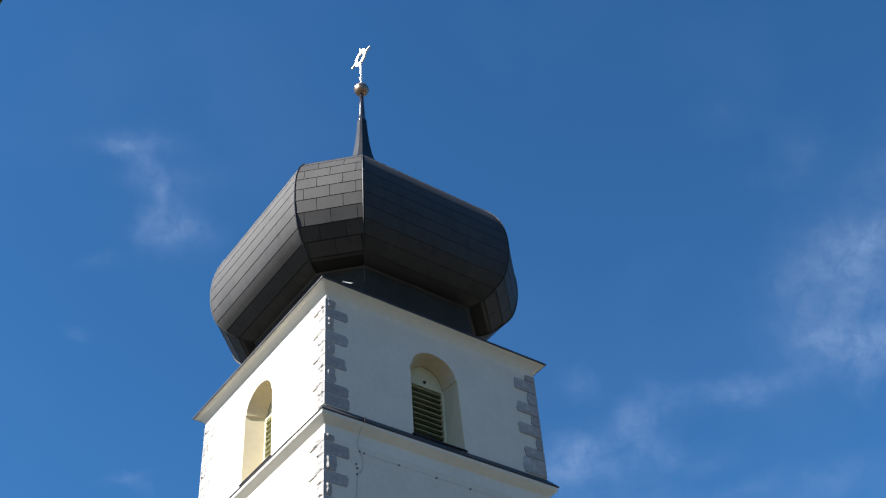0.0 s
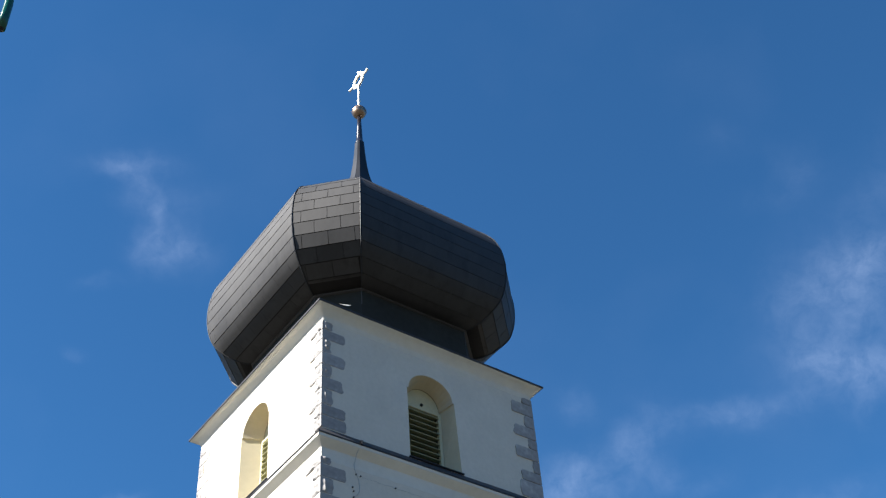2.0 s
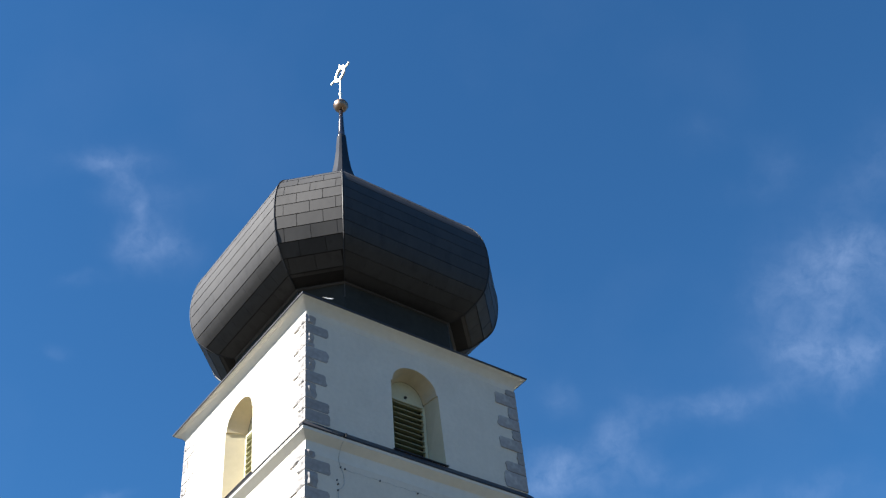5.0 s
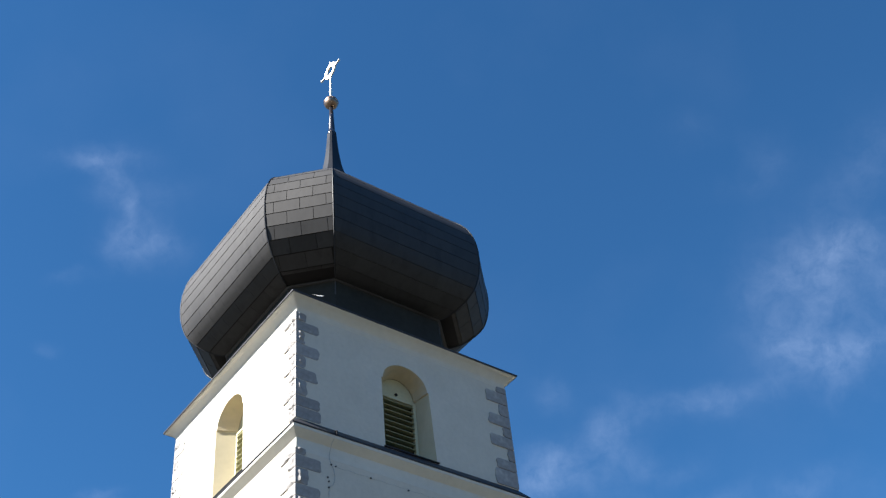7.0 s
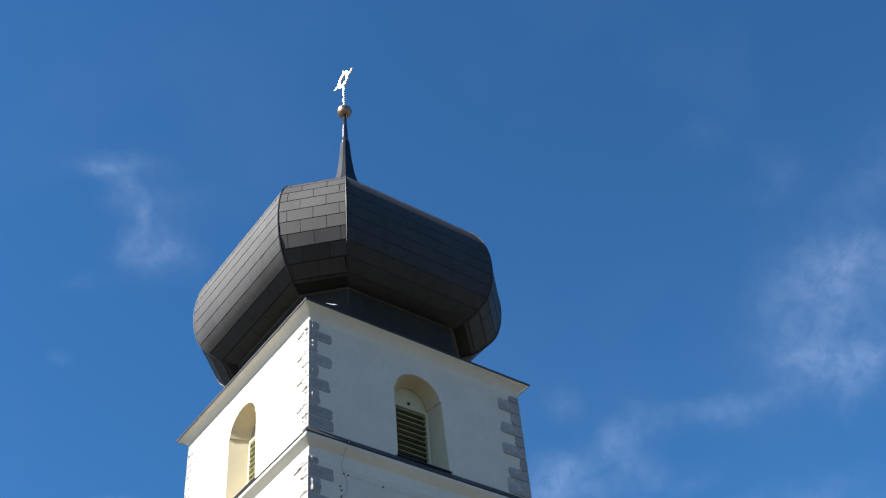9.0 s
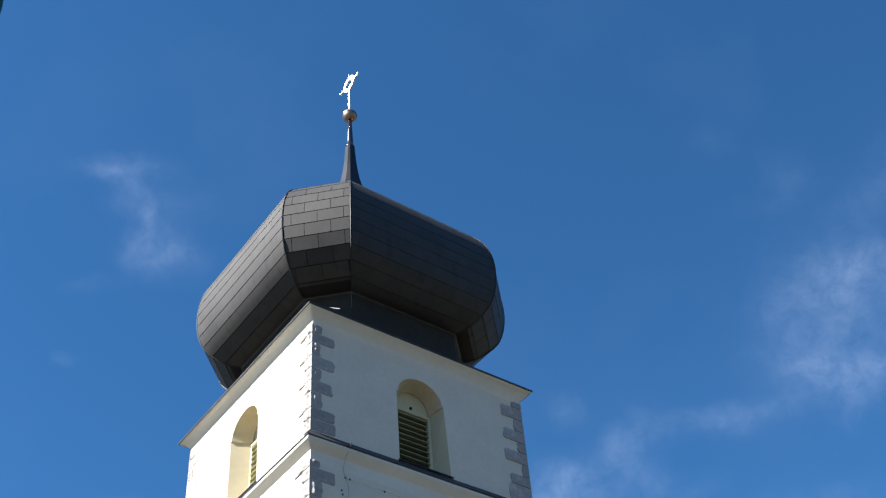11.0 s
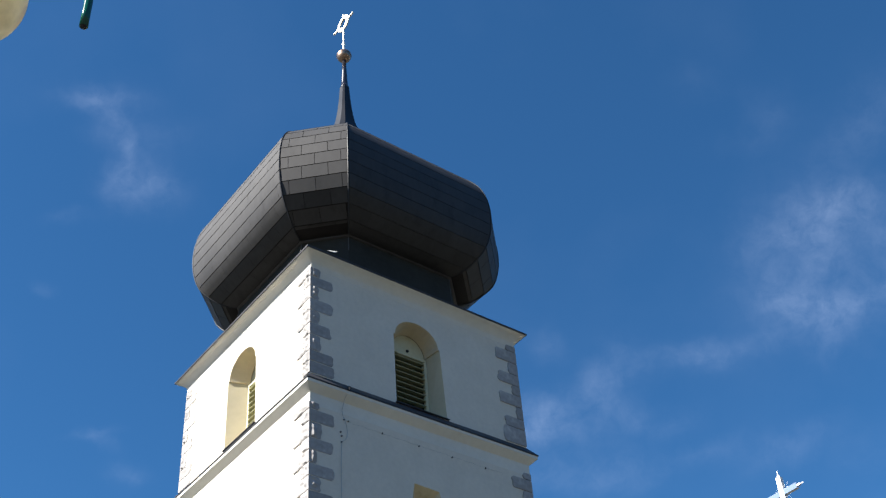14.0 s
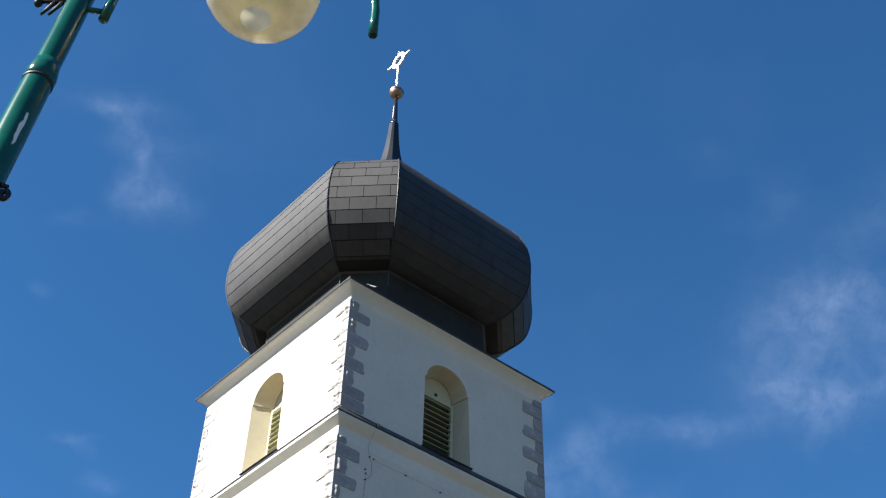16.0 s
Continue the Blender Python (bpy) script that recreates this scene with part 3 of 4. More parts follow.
# belfry windows
def belfry_window(n):
    m = quarter(n)

    def box(name, lo, hi, mat, parent, label="", bevel=0.008):
        bm = bmesh.new()
        add_box(bm, lo, hi, bevel)
        bm.transform(m)
        return part(name, bm, mat, parent, label)

    win = tpart("window", funnel(n, OUTER[1:-1], INNER[1:-1], DEPTH, False), OCHRE, "ochre arched window reveal with louvres")
    for a, b in ((0, 2), (len(OUTER) - 2, len(OUTER))):
        part("jamb", funnel(n, OUTER[a:b], INNER[a:b], DEPTH, False), JAMB, win, "pale yellow plastered jamb")
    ends = [OUTER[-1], OUTER[0]], [INNER[-1], INNER[0]]
    part("sill_slope", funnel(n, *ends, DEPTH, False), JAMB, win)
    top = SPRING - 0.12
    lo_x, hi_x, low = 2.49, 3.49, SILL + 0.14
    # lunette of boards under the arch
    inner = [(x, z) for x, z in INNER if z > SPRING - 0.05]
    bm = bmesh.new()
    for d in (DEPTH + 0.01, DEPTH + 0.05):
        vs = [bm.verts.new(m @ Vector((x, d, z))) for x, z in inner] + [bm.verts.new(m @ Vector((hi_x, d, top - 0.02))), bm.verts.new(m @ Vector((lo_x, d, top - 0.02)))]
        bm.faces.new(vs)
    part("lunette", bm, FRAME, win, "pale green boarded lunette with a small hole")
    # no real hole: a black disc paints its shade on the boards
    hole = bmesh.new()
    add_tube(hole, [(2.97, DEPTH - 0.012, 18.40), (2.97, DEPTH + 0.02, 18.40)], 0.04, 12)
    hole.transform(m)
    part("flight_hole", hole, BLACK, win, "black disc standing in for the shade of a small round hole")
    box("frame_rail", (lo_x, DEPTH - 0.05, top - 0.03), (hi_x, DEPTH + 0.04, top + 0.04), FRAME, win, "pale green rail")
    box("frame_stile", (lo_x, DEPTH - 0.05, low), (lo_x + 0.07, DEPTH + 0.04, top - 0.03), FRAME, win)
    box("frame_stile", (hi_x - 0.09, DEPTH - 0.05, low), (hi_x, DEPTH + 0.04, top - 0.03), FRAME, win)
    # black sheet: the shade behind the slats is put into its colour
    box("backing", (lo_x, DEPTH + 0.13, low), (hi_x, DEPTH + 0.16, top + 0.5), BLACK, win, "black sheet standing in for the shade behind the louvres", 0)
    count = 11
    pitch_ = (top - 0.03 - low) / count
    for i in range(count):
        z = low + pitch_ * i
        bm = bmesh.new()
        add_box(bm, (lo_x + 0.07, -0.100, -0.011), (hi_x - 0.09, 0.100, 0.011), 0.004)
        bm.transform(m @ pose(0, DEPTH + 0.03, z + pitch_ * 0.55, 13, 0, 0))
        part("slat", bm, LOUVRE, win)
    bm = bmesh.new()
    add_box(bm, (2.22, -0.05, SILL - 0.025), (3.70, 0.03, SILL + 0.004), 0.006)
    bm.transform(m)
    part("sill", bm, FLASH, win, "dark metal sill")
    return win


for n in range(4):
    belfry_window(n)
# unseen black solid added to block light inside the belfry
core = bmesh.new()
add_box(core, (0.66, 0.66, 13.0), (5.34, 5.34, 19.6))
for px in (0.03, 3.87):          # unseen corner blocks added to stop sun leaking from window to window
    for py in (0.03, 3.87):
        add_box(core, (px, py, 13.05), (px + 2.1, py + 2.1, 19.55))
tpart("belfry_interior", core, BLACK, "unseen black filling that keeps light out of the belfry")

# drum and onion dome
K = 0.65                       # half width of the broad faces over their distance from the axis


def octagon(r):
    return [(-K * r, -r), (K * r, -r), (r, -K * r), (r, K * r), (K * r, r), (-K * r, r), (-r, K * r), (-r, -K * r)]


drum_bm = bmesh.new()
rings = [[drum_bm.verts.new((3 + x, 3 + y, z)) for x, y in octagon(r)] for r, z in ((2.44, 19.85), (2.42, 20.6), (2.40, 21.56))]
for a, b in zip(rings, rings[1:]):
    for i in range(8):
        drum_bm.faces.new((a[i], a[(i + 1) % 8], b[(i + 1) % 8], b[i]))
drum = tpart("drum", drum_bm, DRUM, "dark green boarded drum under the dome")
for i, (x, y) in enumerate(octagon(1.0)):
    bm = bmesh.new()
    add_tube(bm, [(3 + x * 2.425, 3 + y * 2.425, 20.95), (3 + x * 2.41, 3 + y * 2.41, 21.42)], 0.011, 6)
    part("corner_strip", bm, ZINC, drum, "dull grey metal corner strip")
oct_ring = bmesh.new()
outer_r = [[oct_ring.verts.new((3 + x, 3 + y, z)) for x, y in octagon(r)] for r, z in ((2.40, 21.40), (2.455, 21.405), (2.455, 21.435), (2.40, 21.44))]
for a, b in zip(outer_r, outer_r[1:]):
    for i in range(8):
        oct_ring.faces.new((a[i], a[(i + 1) % 8], b[(i + 1) % 8], b[i]))
part("moulding", oct_ring, ZINC, drum, "dull grey metal drip strip")
flap = bm_faces([(0.76, 0.57, 20.64), (1.12, 0.565, 20.75), (1.00, 0.51, 20.64), (0.86, 0.51, 20.60), (1.00, 0.515, 20.63), (0.86, 0.515, 20.59)], [(0, 1, 2, 3), (3, 2, 4, 5)])
part("sheet_flap", flap, TIN, drum, "light bent metal flap")

PROFILE = spline([(2.40, 21.46), (2.55, 21.46), (2.80, 21.57), (3.075, 21.80), (3.295, 22.08), (3.415, 22.42), (3.48, 22.80), (3.50, 23.20), (3.475, 23.60), (3.40, 24.00), (3.27, 24.33),
                  (3.08, 24.62), (2.83, 24.88), (2.45, 25.22), (1.92, 25.66), (1.42, 26.12), (1.02, 26.65), (0.66, 27.25), (0.405, 27.85), (0.255, 28.40), (0.175, 28.95), (0.13, 29.45), (0.10, 29.95), (0.09, 30.15)], 5)
LENGTH = [0.0]
for a, b in zip(PROFILE, PROFILE[1:]):
    LENGTH.append(LENGTH[-1] + (b - a).length)


def along(s):
    """Radius and height at the length s of the dome's outline, and its outward slope."""
    for i in range(len(PROFILE) - 1):
        if s <= LENGTH[i + 1] or i == len(PROFILE) - 2:
            t = (s - LENGTH[i]) / (LENGTH[i + 1] - LENGTH[i])
            p = PROFILE[i].lerp(PROFILE[i + 1], min(max(t, 0), 1))
            d = (PROFILE[min(i + 2, len(PROFILE) - 1)] - PROFILE[max(i - 1, 0)]).normalized()
            return p.x, p.y, Vector((d.y, -d.x))


FACE_TURNS = []
for q in range(4):
    FACE_TURNS.append(("broad", q * 90.0))
    FACE_TURNS.append(("narrow", q * 90.0 - 45.0))
N_AP, N_HALF = (1 + K) / math.sqrt(2), (1 - K) / math.sqrt(2)


def face_point(kind, turn, u, s, lift):
    """A point of a dome face: u metres across from its middle, s along the outline, lifted off the surface."""
    r, z, nrm = along(s)
    ap, half = (r, K * r) if kind == "broad" else (N_AP * r, N_HALF * r)
    u = max(-half, min(half, u))
    p = Vector((u, -(ap + nrm.x * lift), z + nrm.y * lift))
    return MID + Matrix.Rotation(radians(turn), 3, "Z") @ p


TOP_S = LENGTH[-1]
dome_bm = bmesh.new()
cuts = [LENGTH[i] for i in range(0, len(LENGTH), 2)]
for kind, turn in FACE_TURNS:
    cols = []
    for s in cuts:
        r = along(s)[0]
        half = (K if kind == "broad" else N_HALF) * r
        cols.append([dome_bm.verts.new(face_point(kind, turn, half * f, s, 0)) for f in (-1, 0, 1)])
    for a, b in zip(cols, cols[1:]):
        for i in range(2):
            f = dome_bm.faces.new((a[i], a[i + 1], b[i + 1], b[i]))
            f.smooth = True
bmesh.ops.remove_doubles(dome_bm, verts=dome_bm.verts[:], dist=0.0005)
for e in dome_bm.edges:
    if len(e.link_faces) == 2 and e.calc_face_angle() > radians(25):
        e.smooth = False
dome = tpart("onion_dome", dome_bm, UNDER, "dark onion dome of eight faces clad in metal sheets")

hip_s = [(TOP_S - 2.75) * i / 60 for i in range(61)]
for x, y in octagon(1.0):
    bm = bmesh.new()
    out = Vector((x, y, 0)).normalized()
    across = Vector((-out.y, out.x, 0))
    rings = []
    for s in hip_s:
        r, z, nrm = along(s)
        foot_ = Vector((3 + x * r, 3 + y * r, z))
        tall, thick = (0.036, 0.013) if r > 0.6 else (0.040, 0.010)
        lean = (out * nrm.x + Vector((0, 0, nrm.y))).normalized()
        rings.append([bm.verts.new(foot_ + lean * h + across * w) for h, w in ((-0.02, -thick), (tall - thick, -thick), (tall, 0), (tall - thick, thick), (-0.02, thick))])
    for ra, rb in zip(rings, rings[1:]):
        for k in range(5):
            bm.faces.new((ra[k], ra[(k + 1) % 5], rb[(k + 1) % 5], rb[k]))
    bm.faces.new(rings[0])
    bm.faces.new(rings[-1])
    part("hip_strip", bm, HIP, dome, "raised grey metal hip seam")

# metal sheets in bonded rows
ROW, FIRST, WIDE, GAP, THICK = 0.371, 0.058, 0.67, 0.006, 0.018
rows_n = int((TOP_S - 2.6) / ROW) + 1
far_bm = bmesh.new()


def sheet_faces(bm, kind, turn, u0, u1, s0, s1):
    """A sheet between two rows of joints, flat on the narrow faces; on the broad ones and high up it follows the outline."""
    top, low, widest = [], [], 0.0
    ends = 1 if s0 < 4.0 and kind == "narrow" else 3
    for i in range(ends + 1):
        s = s0 + (s1 - s0) * i / ends
        lift = THICK + 0.004 * (1 - i / ends)
        r = along(s)[0]
        half = (K if kind == "broad" else N_HALF) * r - 0.02
        a, b = max(-half, u0), min(half, u1)
        widest = max(widest, b - a)
        if b - a < 0.004:
            edge_u = -half if u1 < 0 else half
            a, b = (edge_u, edge_u + 0.004) if edge_u < 0 else (edge_u - 0.004, edge_u)
        top.append([face_point(kind, turn, u, s, lift) for u in (a, b)])
        low.append([face_point(kind, turn, u, s, -0.03) for u in (a, b)])
    if widest < 0.05:
        return False
    tv = [[bm.verts.new(p) for p in pr] for pr in top]
    ev = [[bm.verts.new(p) for p in pr] for pr in top]
    lv = [[bm.verts.new(p) for p in pr] for pr in low]
    for i in range(ends):
        bm.faces.new((tv[i][0], tv[i][1], tv[i + 1][1], tv[i + 1][0])).smooth = ends > 1
        bm.faces.new((ev[i][0], ev[i + 1][0], lv[i + 1][0], lv[i][0]))
        bm.faces.new((ev[i][1], lv[i][1], lv[i + 1][1], ev[i + 1][1]))
    bm.faces.new((ev[0][0], lv[0][0], lv[0][1], ev[0][1]))
    bm.faces.new((ev[-1][0], ev[-1][1], lv[-1][1], lv[-1][0]))
    return True


for f, (kind, turn) in enumerate(FACE_TURNS):
    near = (kind, turn) in (("broad", 0.0), ("narrow", -45.0), ("broad", 270.0))
    for row in range(rows_n):
        row_gap = GAP * (0.8 if turn == 0.0 else 1.7)
        s0, s1 = FIRST + row * ROW + row_gap if row else 0.0, FIRST + (row + 1) * ROW - row_gap
        half = max(along(s0)[0], along(s1)[0]) * (K if kind == "broad" else N_HALF)
        u = -(int(half / WIDE) + 2) * WIDE + (0.02 if row % 2 else WIDE / 2 + 0.02)
        while u < half:
            side_gap = GAP * (0.15 if turn == 0.0 else 0.3 if kind == "broad" else 1.1)
            a, b = u + side_gap, u + WIDE - side_gap
            u += WIDE
            if b < -half + 0.03 or a > half - 0.03:
                continue
            if near and s0 < 8.2:
                bm = bmesh.new()
                if sheet_faces(bm, kind, turn, a, b, s0, s1):
                    part("metal_sheet", bm, SHEET, dome, turned=False)
                else:
                    bm.free()
            else:
                sheet_faces(far_bm, kind, turn, a, b, s0, s1)
far = part("sheet_cladding", far_bm, SHEET, dome, "dark metal sheets on the far faces", turned=False)
tagged(far, kind="stuff")

# spire, ball and cross
spire_bm = bmesh.new()
srings = []
for s in [TOP_S - 2.9 + 2.9 * i / 24 for i in range(25)]:
    r, z, nrm = along(s)
    srings.append([spire_bm.verts.new((3 + x * (1 + 0.03 / max(r, 0.05)), 3 + y * (1 + 0.03 / max(r, 0.05)), z)) for x, y in octagon(r)])
for a, b in zip(srings, srings[1:]):
    for i in range(8):
        spire_bm.faces.new((a[i], a[(i + 1) % 8], b[(i + 1) % 8], b[i]))
tpart("spire", spire_bm, SPIRE, "slender dark metal spire")
rod = bmesh.new()
add_lathe(rod, [(0.115, 30.08), (0.132, 30.12), (0.132, 30.17), (0.112, 30.20), (0.104, 30.35), (0.080, 30.9), (0.062, 31.45)], (3, 3), 14)
tpart("finial_rod", rod, ROD, "dark metal rod under the ball", smooth=True)
ball = bmesh.new()
add_lathe(ball, [(0.02, 31.39)] + [(0.235 * math.sin(a) + 0.001, 31.65 - 0.235 * math.cos(a)) for a in (math.pi * i / 20 for i in range(1, 20))] + [(0.04, 31.90)], (3, 3), 28)
ball_ob = tpart("finial_ball", ball, COPPER, "dull copper-gold ball", smooth=True)
band = bmesh.new()
add_lathe(band, [(0.232, 31.635), (0.244, 31.64), (0.244, 31.662), (0.232, 31.667)], (3, 3), 28)
part("seam_band", band, COPPER, ball_ob)
neck = bmesh.new()
add_lathe(neck, [(0.045, 31.87), (0.07, 31.91), (0.04, 31.97), (0.028, 32.10), (0.055, 32.18), (0.066, 32.24), (0.03, 32.31), (0.024, 32.42), (0.045, 32.5), (0.024, 32.56)], (3, 3), 14)
tpart("finial_neck", neck, GILT, "pale gilded turned neck", smooth=True)


def bar(bm, y0, z0, y1, z1, w, t, x=3.0):
    """A flat bar in the plane across the tower, from one place to the other."""
    d = Vector((0, y1 - y0, z1 - z0))
    got = bmesh.ops.create_cube(bm, size=1.0)["verts"]
    a = math.atan2(d.z, d.y)
    m = Matrix.Translation((x, (y0 + y1) / 2, (z0 + z1) / 2)) @ Matrix.Rotation(a, 4, "X") @ Matrix.Diagonal((t, d.length, w, 1))
    for v in got:
        v.co = m @ v.co


CZ = 33.30
cross_bm = bmesh.new()
bar(cross_bm, 3, 32.5, 3, CZ - 0.26, 0.07, 0.04)
bar(cross_bm, 3, CZ + 0.26, 3, 33.72, 0.07, 0.04)
bar(cross_bm, 3 - 0.54, CZ, 3 - 0.26, CZ, 0.058, 0.045)
bar(cross_bm, 3 + 0.26, CZ, 3 + 0.54, CZ, 0.058, 0.045)
for a in range(24):
    a0, a1 = 2 * math.pi * a / 24, 2 * math.pi * (a + 1.15) / 24
    bar(cross_bm, 3 + 0.25 * math.cos(a0), CZ + 0.25 * math.sin(a0), 3 + 0.25 * math.cos(a1), CZ + 0.25 * math.sin(a1), 0.15, 0.05)
for y, z in ((3 - 0.54, CZ), (3 + 0.54, CZ), (3, 33.73)):
    bmesh.ops.create_icosphere(cross_bm, subdivisions=2, radius=0.042, matrix=Matrix.Translation((3, y, z)))
tpart("finial_cross", cross_bm, GILT, "pale gilded cross with a ring")

# lightning conductor and fixings on the shaft
cable = bmesh.new()
add_tube(cable, [(0.84, -0.17, 16.13), (0.80, -0.10, 15.98), (0.785, -0.02, 15.74), (0.80, -0.02, 15.62), (0.838, -0.02, 15.52), (0.89, -0.02, 15.41), (0.915, -0.02, 15.27), (0.91, -0.02, 15.13), (0.86, -0.02, 15.03),
                 (0.79, -0.02, 14.98), (0.768, -0.02, 14.90), (0.757, -0.02, 14.53), (0.75, -0.02, 13.7), (0.74, -0.02, 0.3)], 0.006, 6)
tpart("lightning_cable", cable, WIRE, "thin grey lightning conductor")
for x, z in ((0.838, 15.525), (0.945, 15.515), (0.747, 15.19), (0.770, 15.10), (0.768, 14.955), (1.82, 15.50), (2.79, 15.48), (3.70, 15.48), (4.65, 15.48)):
    bm = bmesh.new()
    add_box(bm, (x - 0.015, -0.035, z - 0.015), (x + 0.015, 0.01, z + 0.015), 0.006)
    tpart("fixing", bm, ZINC, "small grey metal fixing")
wire = bmesh.new()
add_tube(wire, [(0.84 + 0.1 * i, -0.012, 15.50 + 0.012 * math.sin(i * 1.7)) for i in range(44)], 0.0022, 5)
tpart("wire", wire, WIRE, "thin grey wire along the wall")
hook = bmesh.new()
add_box(hook, (0.84, -0.235, 16.16), (0.88, -0.15, 16.27), 0.01)
tpart("cable_clamp", hook, IRON, "dark cable clamp on the ledge")

# ---- chapel front with a white cross, beyond the tower ----
AX, AY, AZ = 18.1, 2.83, 19.75
chapel = thing("church_nave", "steep dark gable with white barge boards and a cross", "church", (AX, AY, 0))
CHOME = Matrix.Translation((-AX, -AY, 0))


def cpart(name, bm, mat, label="", parent=None, smooth=False):
    return part(name, bm, mat, parent or chapel, label, smooth, CHOME if parent is None else Matrix.Identity(4))


SLOPE = math.tan(radians(57))
RUN = 5.2
for sgn, deep_ in ((-1, 0.22), (1, 0.06)):
    bm = bm_faces([(AX + dx, AY + sgn * f * RUN, AZ + dz - SLOPE * RUN * f) for f in (0, 1) for dx in (0, 0.05) for dz in (0.0, -deep_)],
                  [(0, 1, 5, 4), (2, 3, 7, 6), (0, 2, 6, 4), (1, 3, 7, 5), (0, 1, 3, 2), (4, 5, 7, 6)])
    cpart("barge_board", bm, WEATHERED, "weathered pale barge board")
    bm = bm_faces([(AX - 0.04 + dx, AY + sgn * f * RUN, AZ + dz - SLOPE * RUN * f) for f in (0, 1) for dx in (0, 0.3) for dz in (0.05, 0.0)],
                  [(0, 1, 5, 4), (2, 3, 7, 6), (0, 2, 6, 4), (1, 3, 7, 5), (0, 1, 3, 2), (4, 5, 7, 6)])
    cpart("verge_capping", bm, WHITE, "white metal verge capping")
for sgn in (-1, 1):
    bm = bm_faces([(AX + dx, AY + sgn * f * RUN, AZ + dz - SLOPE * RUN * f) for f in (0, 1) for dx in (0.052, 1.0) for dz in (-0.11, -0.32)],
                  [(0, 1, 5, 4), (2, 3, 7, 6), (0, 2, 6, 4), (1, 3, 7, 5), (0, 1, 3, 2), (4, 5, 7, 6)])
    cpart("soffit", bm, BROWN, "dark boarded soffit")
planks = 34
for i in range(planks):
    y0 = AY - RUN + 2 * RUN * i / planks
    y1 = y0 + 2 * RUN / planks - 0.012
    za, zb = (AZ - 0.25 - SLOPE * abs(y - AY) for y in (y0, y1))
    bm = bm_faces([(AX + dx, y, z) for dx in (0.92, 0.97) for y, z in ((y0, 11.0), (y1, 11.0), (y1, zb), (y0, za))],
                  [(0, 1, 2, 3), (4, 5, 6, 7), (0, 1, 5, 4), (1, 2, 6, 5), (2, 3, 7, 6), (3, 0, 4, 7)])
    cpart("plank", bm, BROWN)
nave_wall = bmesh.new()
add_box(nave_wall, (AX + 0.99, AY - RUN + 0.3, 0), (AX + 22, AY + RUN - 0.3, 11.2))
cpart("wall", nave_wall, PLASTER, "white plastered nave wall")
NR = AZ - 1.35
for sgn in (-1, 1):
    bm = bm_faces([(x, AY + sgn * f * RUN, NR + dz - SLOPE * (RUN - 0.8) * f) for x in (AX + 1.02, AX + 22) for f in (0, 1.06) for dz in (0, -0.12)],
                  [(0, 1, 3, 2), (4, 5, 7, 6), (0, 2, 6, 4), (1, 3, 7, 5), (0, 1, 5, 4), (2, 3, 7, 6)])
    cpart("roof", bm, SLATE, "dark slate nave roof")
rndc = random.Random(9)
for i in range(7):
    bm = bmesh.new()
    y, z = AY - 1.2 + 0.32 * i + rndc.uniform(-0.1, 0.1), AZ - 4.6
    pts = []
    for j in range(12):
        pts.append((AX + 0.28, y, z))
        y += rndc.uniform(-0.10, 0.06)
        z += rndc.uniform(0.25, 0.40)
        if z > AZ - 0.6 - SLOPE * abs(y - AY):
            break
    if len(pts) > 2:
        add_tube(bm, pts, [0.024 * (1 - 0.07 * k) for k in range(len(pts))], 6)
        cpart("climber_stem", bm, TWIG, "dry grey climber stem")

# cross on its foot behind the gable
CX, CY = AX + 1.6, AY - 0.18
FOOT = AZ - 0.81
cross = bmesh.new()
bar(cross, CY, FOOT, CY, FOOT + 2.0, 0.18, 0.14, CX)
gable_cross = cpart("cross", cross, WHITE, "white painted cross with short rays")
# the arm has a bluer, glossier finish than the upright
arm = bmesh.new()
bar(arm, CY - 0.62, FOOT + 1.42, CY + 0.62, FOOT + 1.42, 0.185, 0.13, CX)
part("cross_arm", arm, SILVER, gable_cross, "pale blue-grey arm")
foot = bmesh.new()
bmesh.ops.create_cone(foot, cap_ends=True, segments=4, radius1=0.36, radius2=0.13, depth=0.6, matrix=Matrix.Translation((CX, CY, FOOT - 0.1)) @ Matrix.Rotation(math.pi / 4, 4, "Z"))
part("cross_foot", foot, WHITE, gable_cross)
for a in (30, 45, 60, 120, 135, 150, 210, 225, 240, 300, 315, 330):
    ray = bmesh.new()
    c, s = math.cos(radians(a)), math.sin(radians(a))
    bar(ray, CY + 0.14 * c, FOOT + 1.42 + 0.14 * s, CY + (0.42 if a % 45 == 0 else 0.32) * c, FOOT + 1.42 + (0.42 if a % 45 == 0 else 0.32) * s, 0.0035, 0.0035, CX)
    part("ray", ray, WHITE, gable_cross)
for dy, dz in ((-1, 0), (1, 0), (0, 1)):
    y0, z0 = (CY + dy * 0.60, FOOT + 1.42) if dy else (CY, FOOT + 1.98)
    tip = bmesh.new()
    bar(tip, y0, z0, y0 + dy * 0.13, z0 + dz * 0.10, 0.075, 0.075, CX)
    bar(tip, y0 + dy * 0.12, z0 + dz * 0.12, y0 + dy * 0.27, z0 + dz * 0.27, 0.022, 0.022, CX)
    part("end_spike", tip, WHITE, gable_cross)
for sgn in (-1, 1):
    peg = bmesh.new()
    bar(peg, CY + sgn * 0.08, FOOT + 0.40, CY + sgn * 0.24, FOOT + 0.40, 0.05, 0.05, CX)
    part("peg", peg, WHITE, gable_cross)

# ---- street lamp ----
GLOBE = Vector((-10.693, -15.042, 5.298))
LEAN = Vector((0.0689, -0.0139, 1.0))    # the pole stands a little out of plumb
POLE = Vector((-11.192, -14.768, 4.966)) - LEAN * 4.966
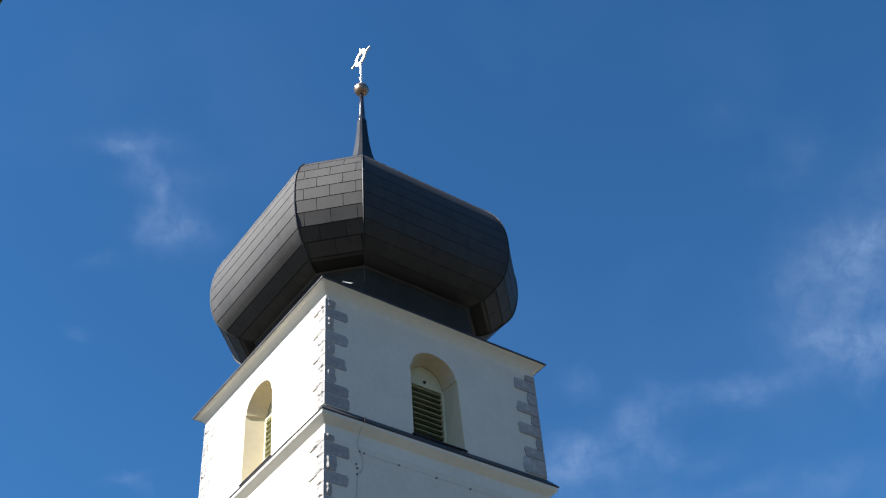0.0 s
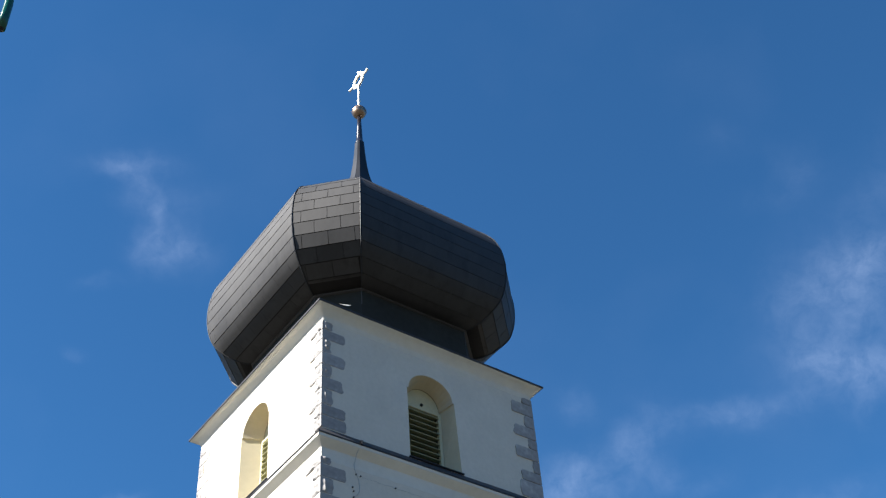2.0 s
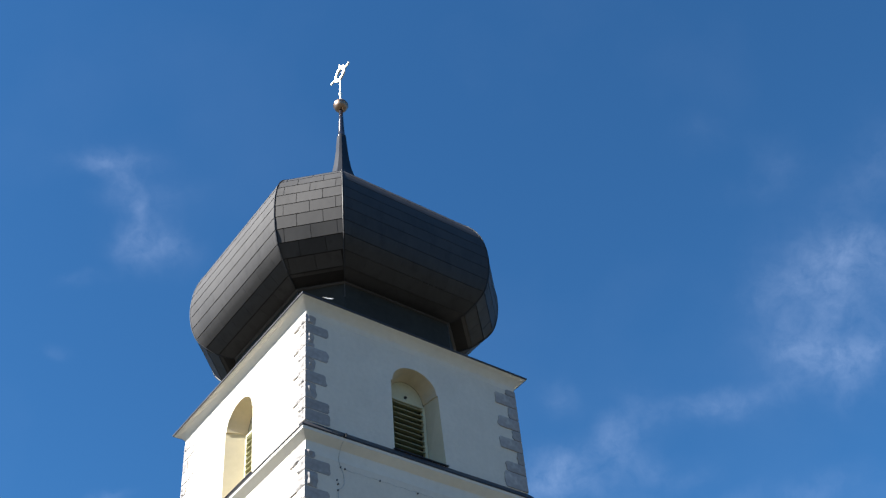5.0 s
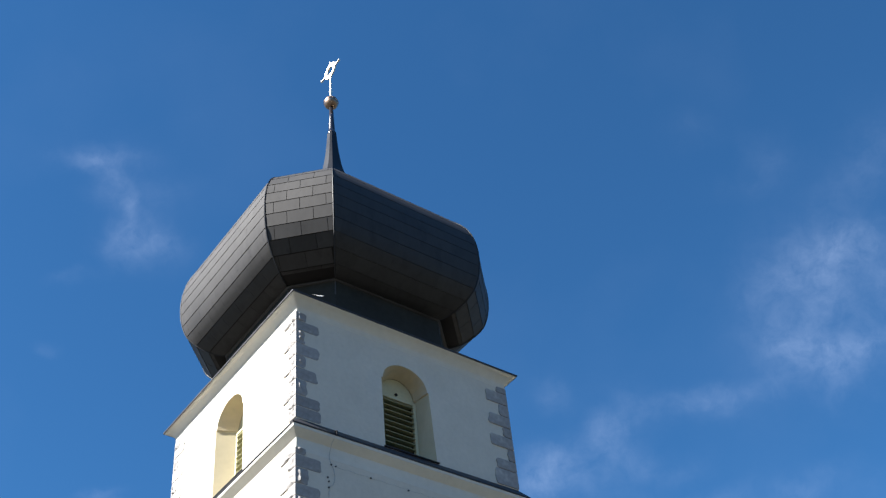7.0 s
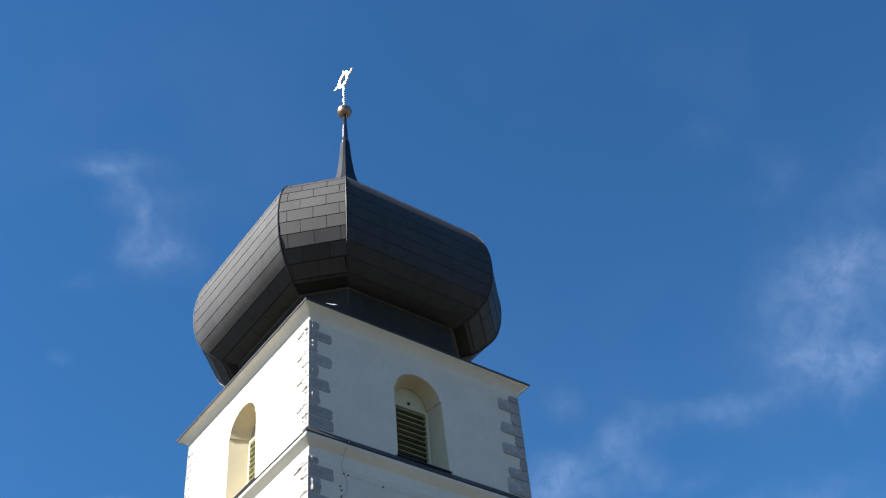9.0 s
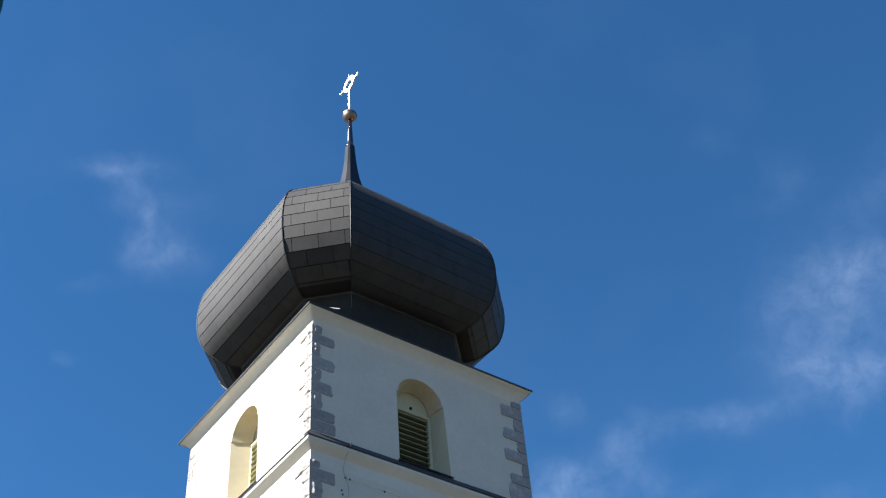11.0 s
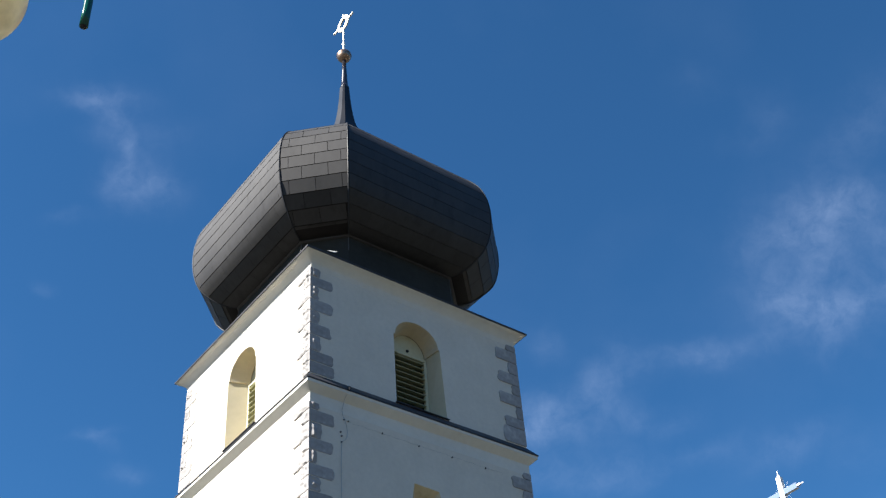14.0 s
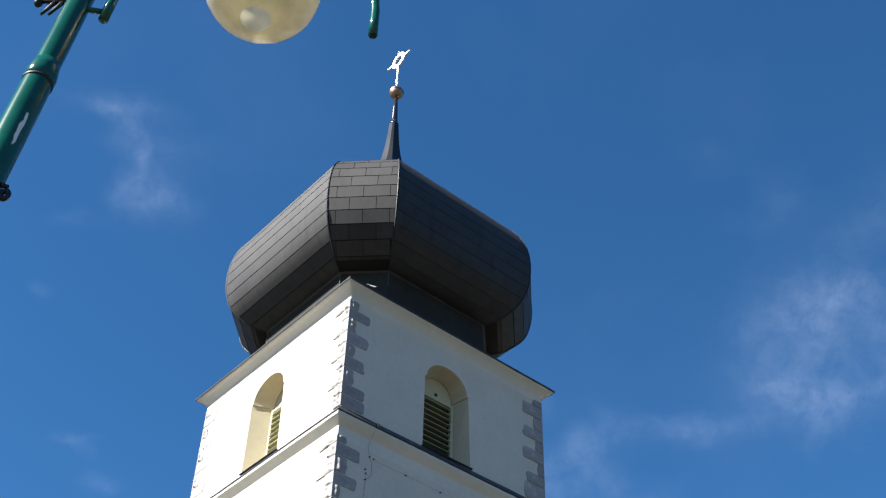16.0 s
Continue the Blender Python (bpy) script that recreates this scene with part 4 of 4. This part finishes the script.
lamp = thing("street_lamp", "green enamelled street lamp with an opal globe on a curved arm", "street lamp", (POLE.x, POLE.y, 0))
LHOME = Matrix.Translation((-POLE.x, -POLE.y, 0))


def lpart(name, bm, mat, label="", parent=None, smooth=True):
    return part(name, bm, mat, parent or lamp, label, smooth, LHOME if parent is None else Matrix.Identity(4))



def on_pole(z):
    return POLE + LEAN * z


def pole_tube(rows_, sides=24):
    bm = bmesh.new()
    return add_tube(bm, [on_pole(z) for r, z in rows_], [r for r, z in rows_], sides)


lpart("pole", pole_tube([(0.10, 0), (0.10, 0.9), (0.062, 1.0), (0.045, 4.60), (0.040, 4.66), (0.037, 5.9), (0.02, 6.0)]), GREEN, "tall green enamelled pole")
lpart("collar_ring", pole_tube([(0.044, 4.578), (0.0478, 4.58), (0.0478, 4.588), (0.044, 4.59)]), IRON, "dark ring under the collar")
lpart("collar", pole_tube([(0.0445, 4.592), (0.0475, 4.596), (0.048, 4.622), (0.044, 4.65), (0.039, 4.685)]), GREEN)
bm = bmesh.new()
radius = 0.205
prof = [(0.052, GLOBE.z - math.sqrt(radius ** 2 - 0.052 ** 2))]
for i in range(1, 43):
    a = math.asin(0.052 / radius) + (math.pi - 0.29) * i / 42
    prof.append((radius * math.sin(a), GLOBE.z - radius * math.cos(a)))
rings = []
for r, z in prof:
    rings.append([bm.verts.new((GLOBE.x + r * math.cos(a), GLOBE.y + r * math.sin(a), z)) for a in (2 * math.pi * k / 96 for k in range(96))])
for a, b in zip(rings, rings[1:]):
    for k in range(96):
        bm.faces.new((a[k], a[(k + 1) % 96], b[(k + 1) % 96], b[k]))
globe = lpart("globe", bm, OPAL, "dusty cream opal globe")
bm = bmesh.new()
add_lathe(bm, [(0.012, GLOBE.z + 0.207), (0.024, GLOBE.z + 0.208), (0.026, GLOBE.z + 0.24), (0.020, GLOBE.z + 0.25), (0.012, GLOBE.z + 0.37)], GLOBE, 20)
lpart("globe_holder", bm, GREEN)
TIP = Vector((-10.305, -15.180, 5.215))
start = Vector((-11.111, -14.816, 4.945))
BEND = 5.36
pts = [start + LEAN * (0.086 * i) for i in range(6)]
turn_at = pts[-1]
reach = Vector((TIP.x - turn_at.x, TIP.y - turn_at.y, 0))
for i in range(1, 20):
    a = math.pi * i / 20
    pts.append(Vector((turn_at.x, turn_at.y, BEND)) + reach * (0.5 - 0.5 * math.cos(a)) + Vector((0, 0, 0.40 * math.sin(a))))
pts += [Vector((TIP.x, TIP.y, BEND)), Vector((TIP.x, TIP.y, 5.30)), TIP]
bm = bmesh.new()
add_tube(bm, pts, 0.0165, 14)
lpart("arm", bm, GREEN, "curved green tube arm")
lpart("arm_plug", add_tube(bmesh.new(), [pts[-1] + Vector((0, 0, 0.004)), pts[-1] - Vector((0, 0, 0.004))], 0.012, 12), IRON, "dark plug in the arm's end")
lpart("bracket", add_tube(bmesh.new(), [on_pole(4.985), start + LEAN * 0.04], 0.010, 8), GREEN)
# clamp with a ring and prongs on the other side of the pole
side = Vector((-0.76, 0.65, 0))
lpart("clamp_rod", add_tube(bmesh.new(), [on_pole(5.015), on_pole(5.025) + side * 0.13], 0.012, 8), IRON)
lpart("clamp_knob", add_lathe(bmesh.new(), [(0.008, 4.995), (0.014, 5.005), (0.015, 5.025), (0.012, 5.04), (0.006, 5.045)], on_pole(0) + LEAN * 5.025 + side * 0.135 - Vector((0, 0, 5.025)), 12), IRON, "dark clamp knob")
for k in (0.05, 0.075):
    lpart("prong", add_tube(bmesh.new(), [on_pole(5.025) + side * k, on_pole(4.945) + side * (k + 0.03)], [0.009, 0.005], 6), IRON)
ring_bm = bmesh.new()
hook_at = on_pole(4.09) + Vector((0.052, -0.046, 0))
add_tube(ring_bm, [on_pole(4.13) + Vector((0.03, -0.03, 0)), hook_at + Vector((0, 0, 0.03))], 0.008, 6)
add_tube(ring_bm, [hook_at + Vector((0.010 * math.cos(a) * 0.76, -0.010 * math.cos(a) * 0.65, 0.016 * math.sin(a))) for a in (2 * math.pi * k / 14 for k in range(15))], 0.008, 6, False)
lpart("hook", ring_bm, IRON, "small dark iron hook with a ring")

# peeled strip on the pole; its white colour paints the bare metal's glint
toward, aside = Vector((-0.2, -0.98, 0)), Vector((0.98, -0.2, 0))
bm = bmesh.new()
strip = []
for k in range(9):
    z = 4.27 + 0.0175 * k
    wide = 2 + 6 * math.sin(math.pi * (k + 0.6) / 9.2) + 4 * noise.noise((k * 0.9, 2.0, 0))
    mid = 22 + 7 * noise.noise((k * 0.7, 5.0, 0))
    r = 0.0465
    strip.append([bm.verts.new(on_pole(z) + (toward * math.cos(radians(a)) + aside * math.sin(radians(a))) * r) for a in (mid - wide, mid, mid + wide)])
for ra, rb in zip(strip, strip[1:]):
    for k in range(2):
        bm.faces.new((ra[k], ra[k + 1], rb[k + 1], rb[k]))
lpart("peeled_patch", bm, WHITE, "white strip painting the glint of peeled bare metal")
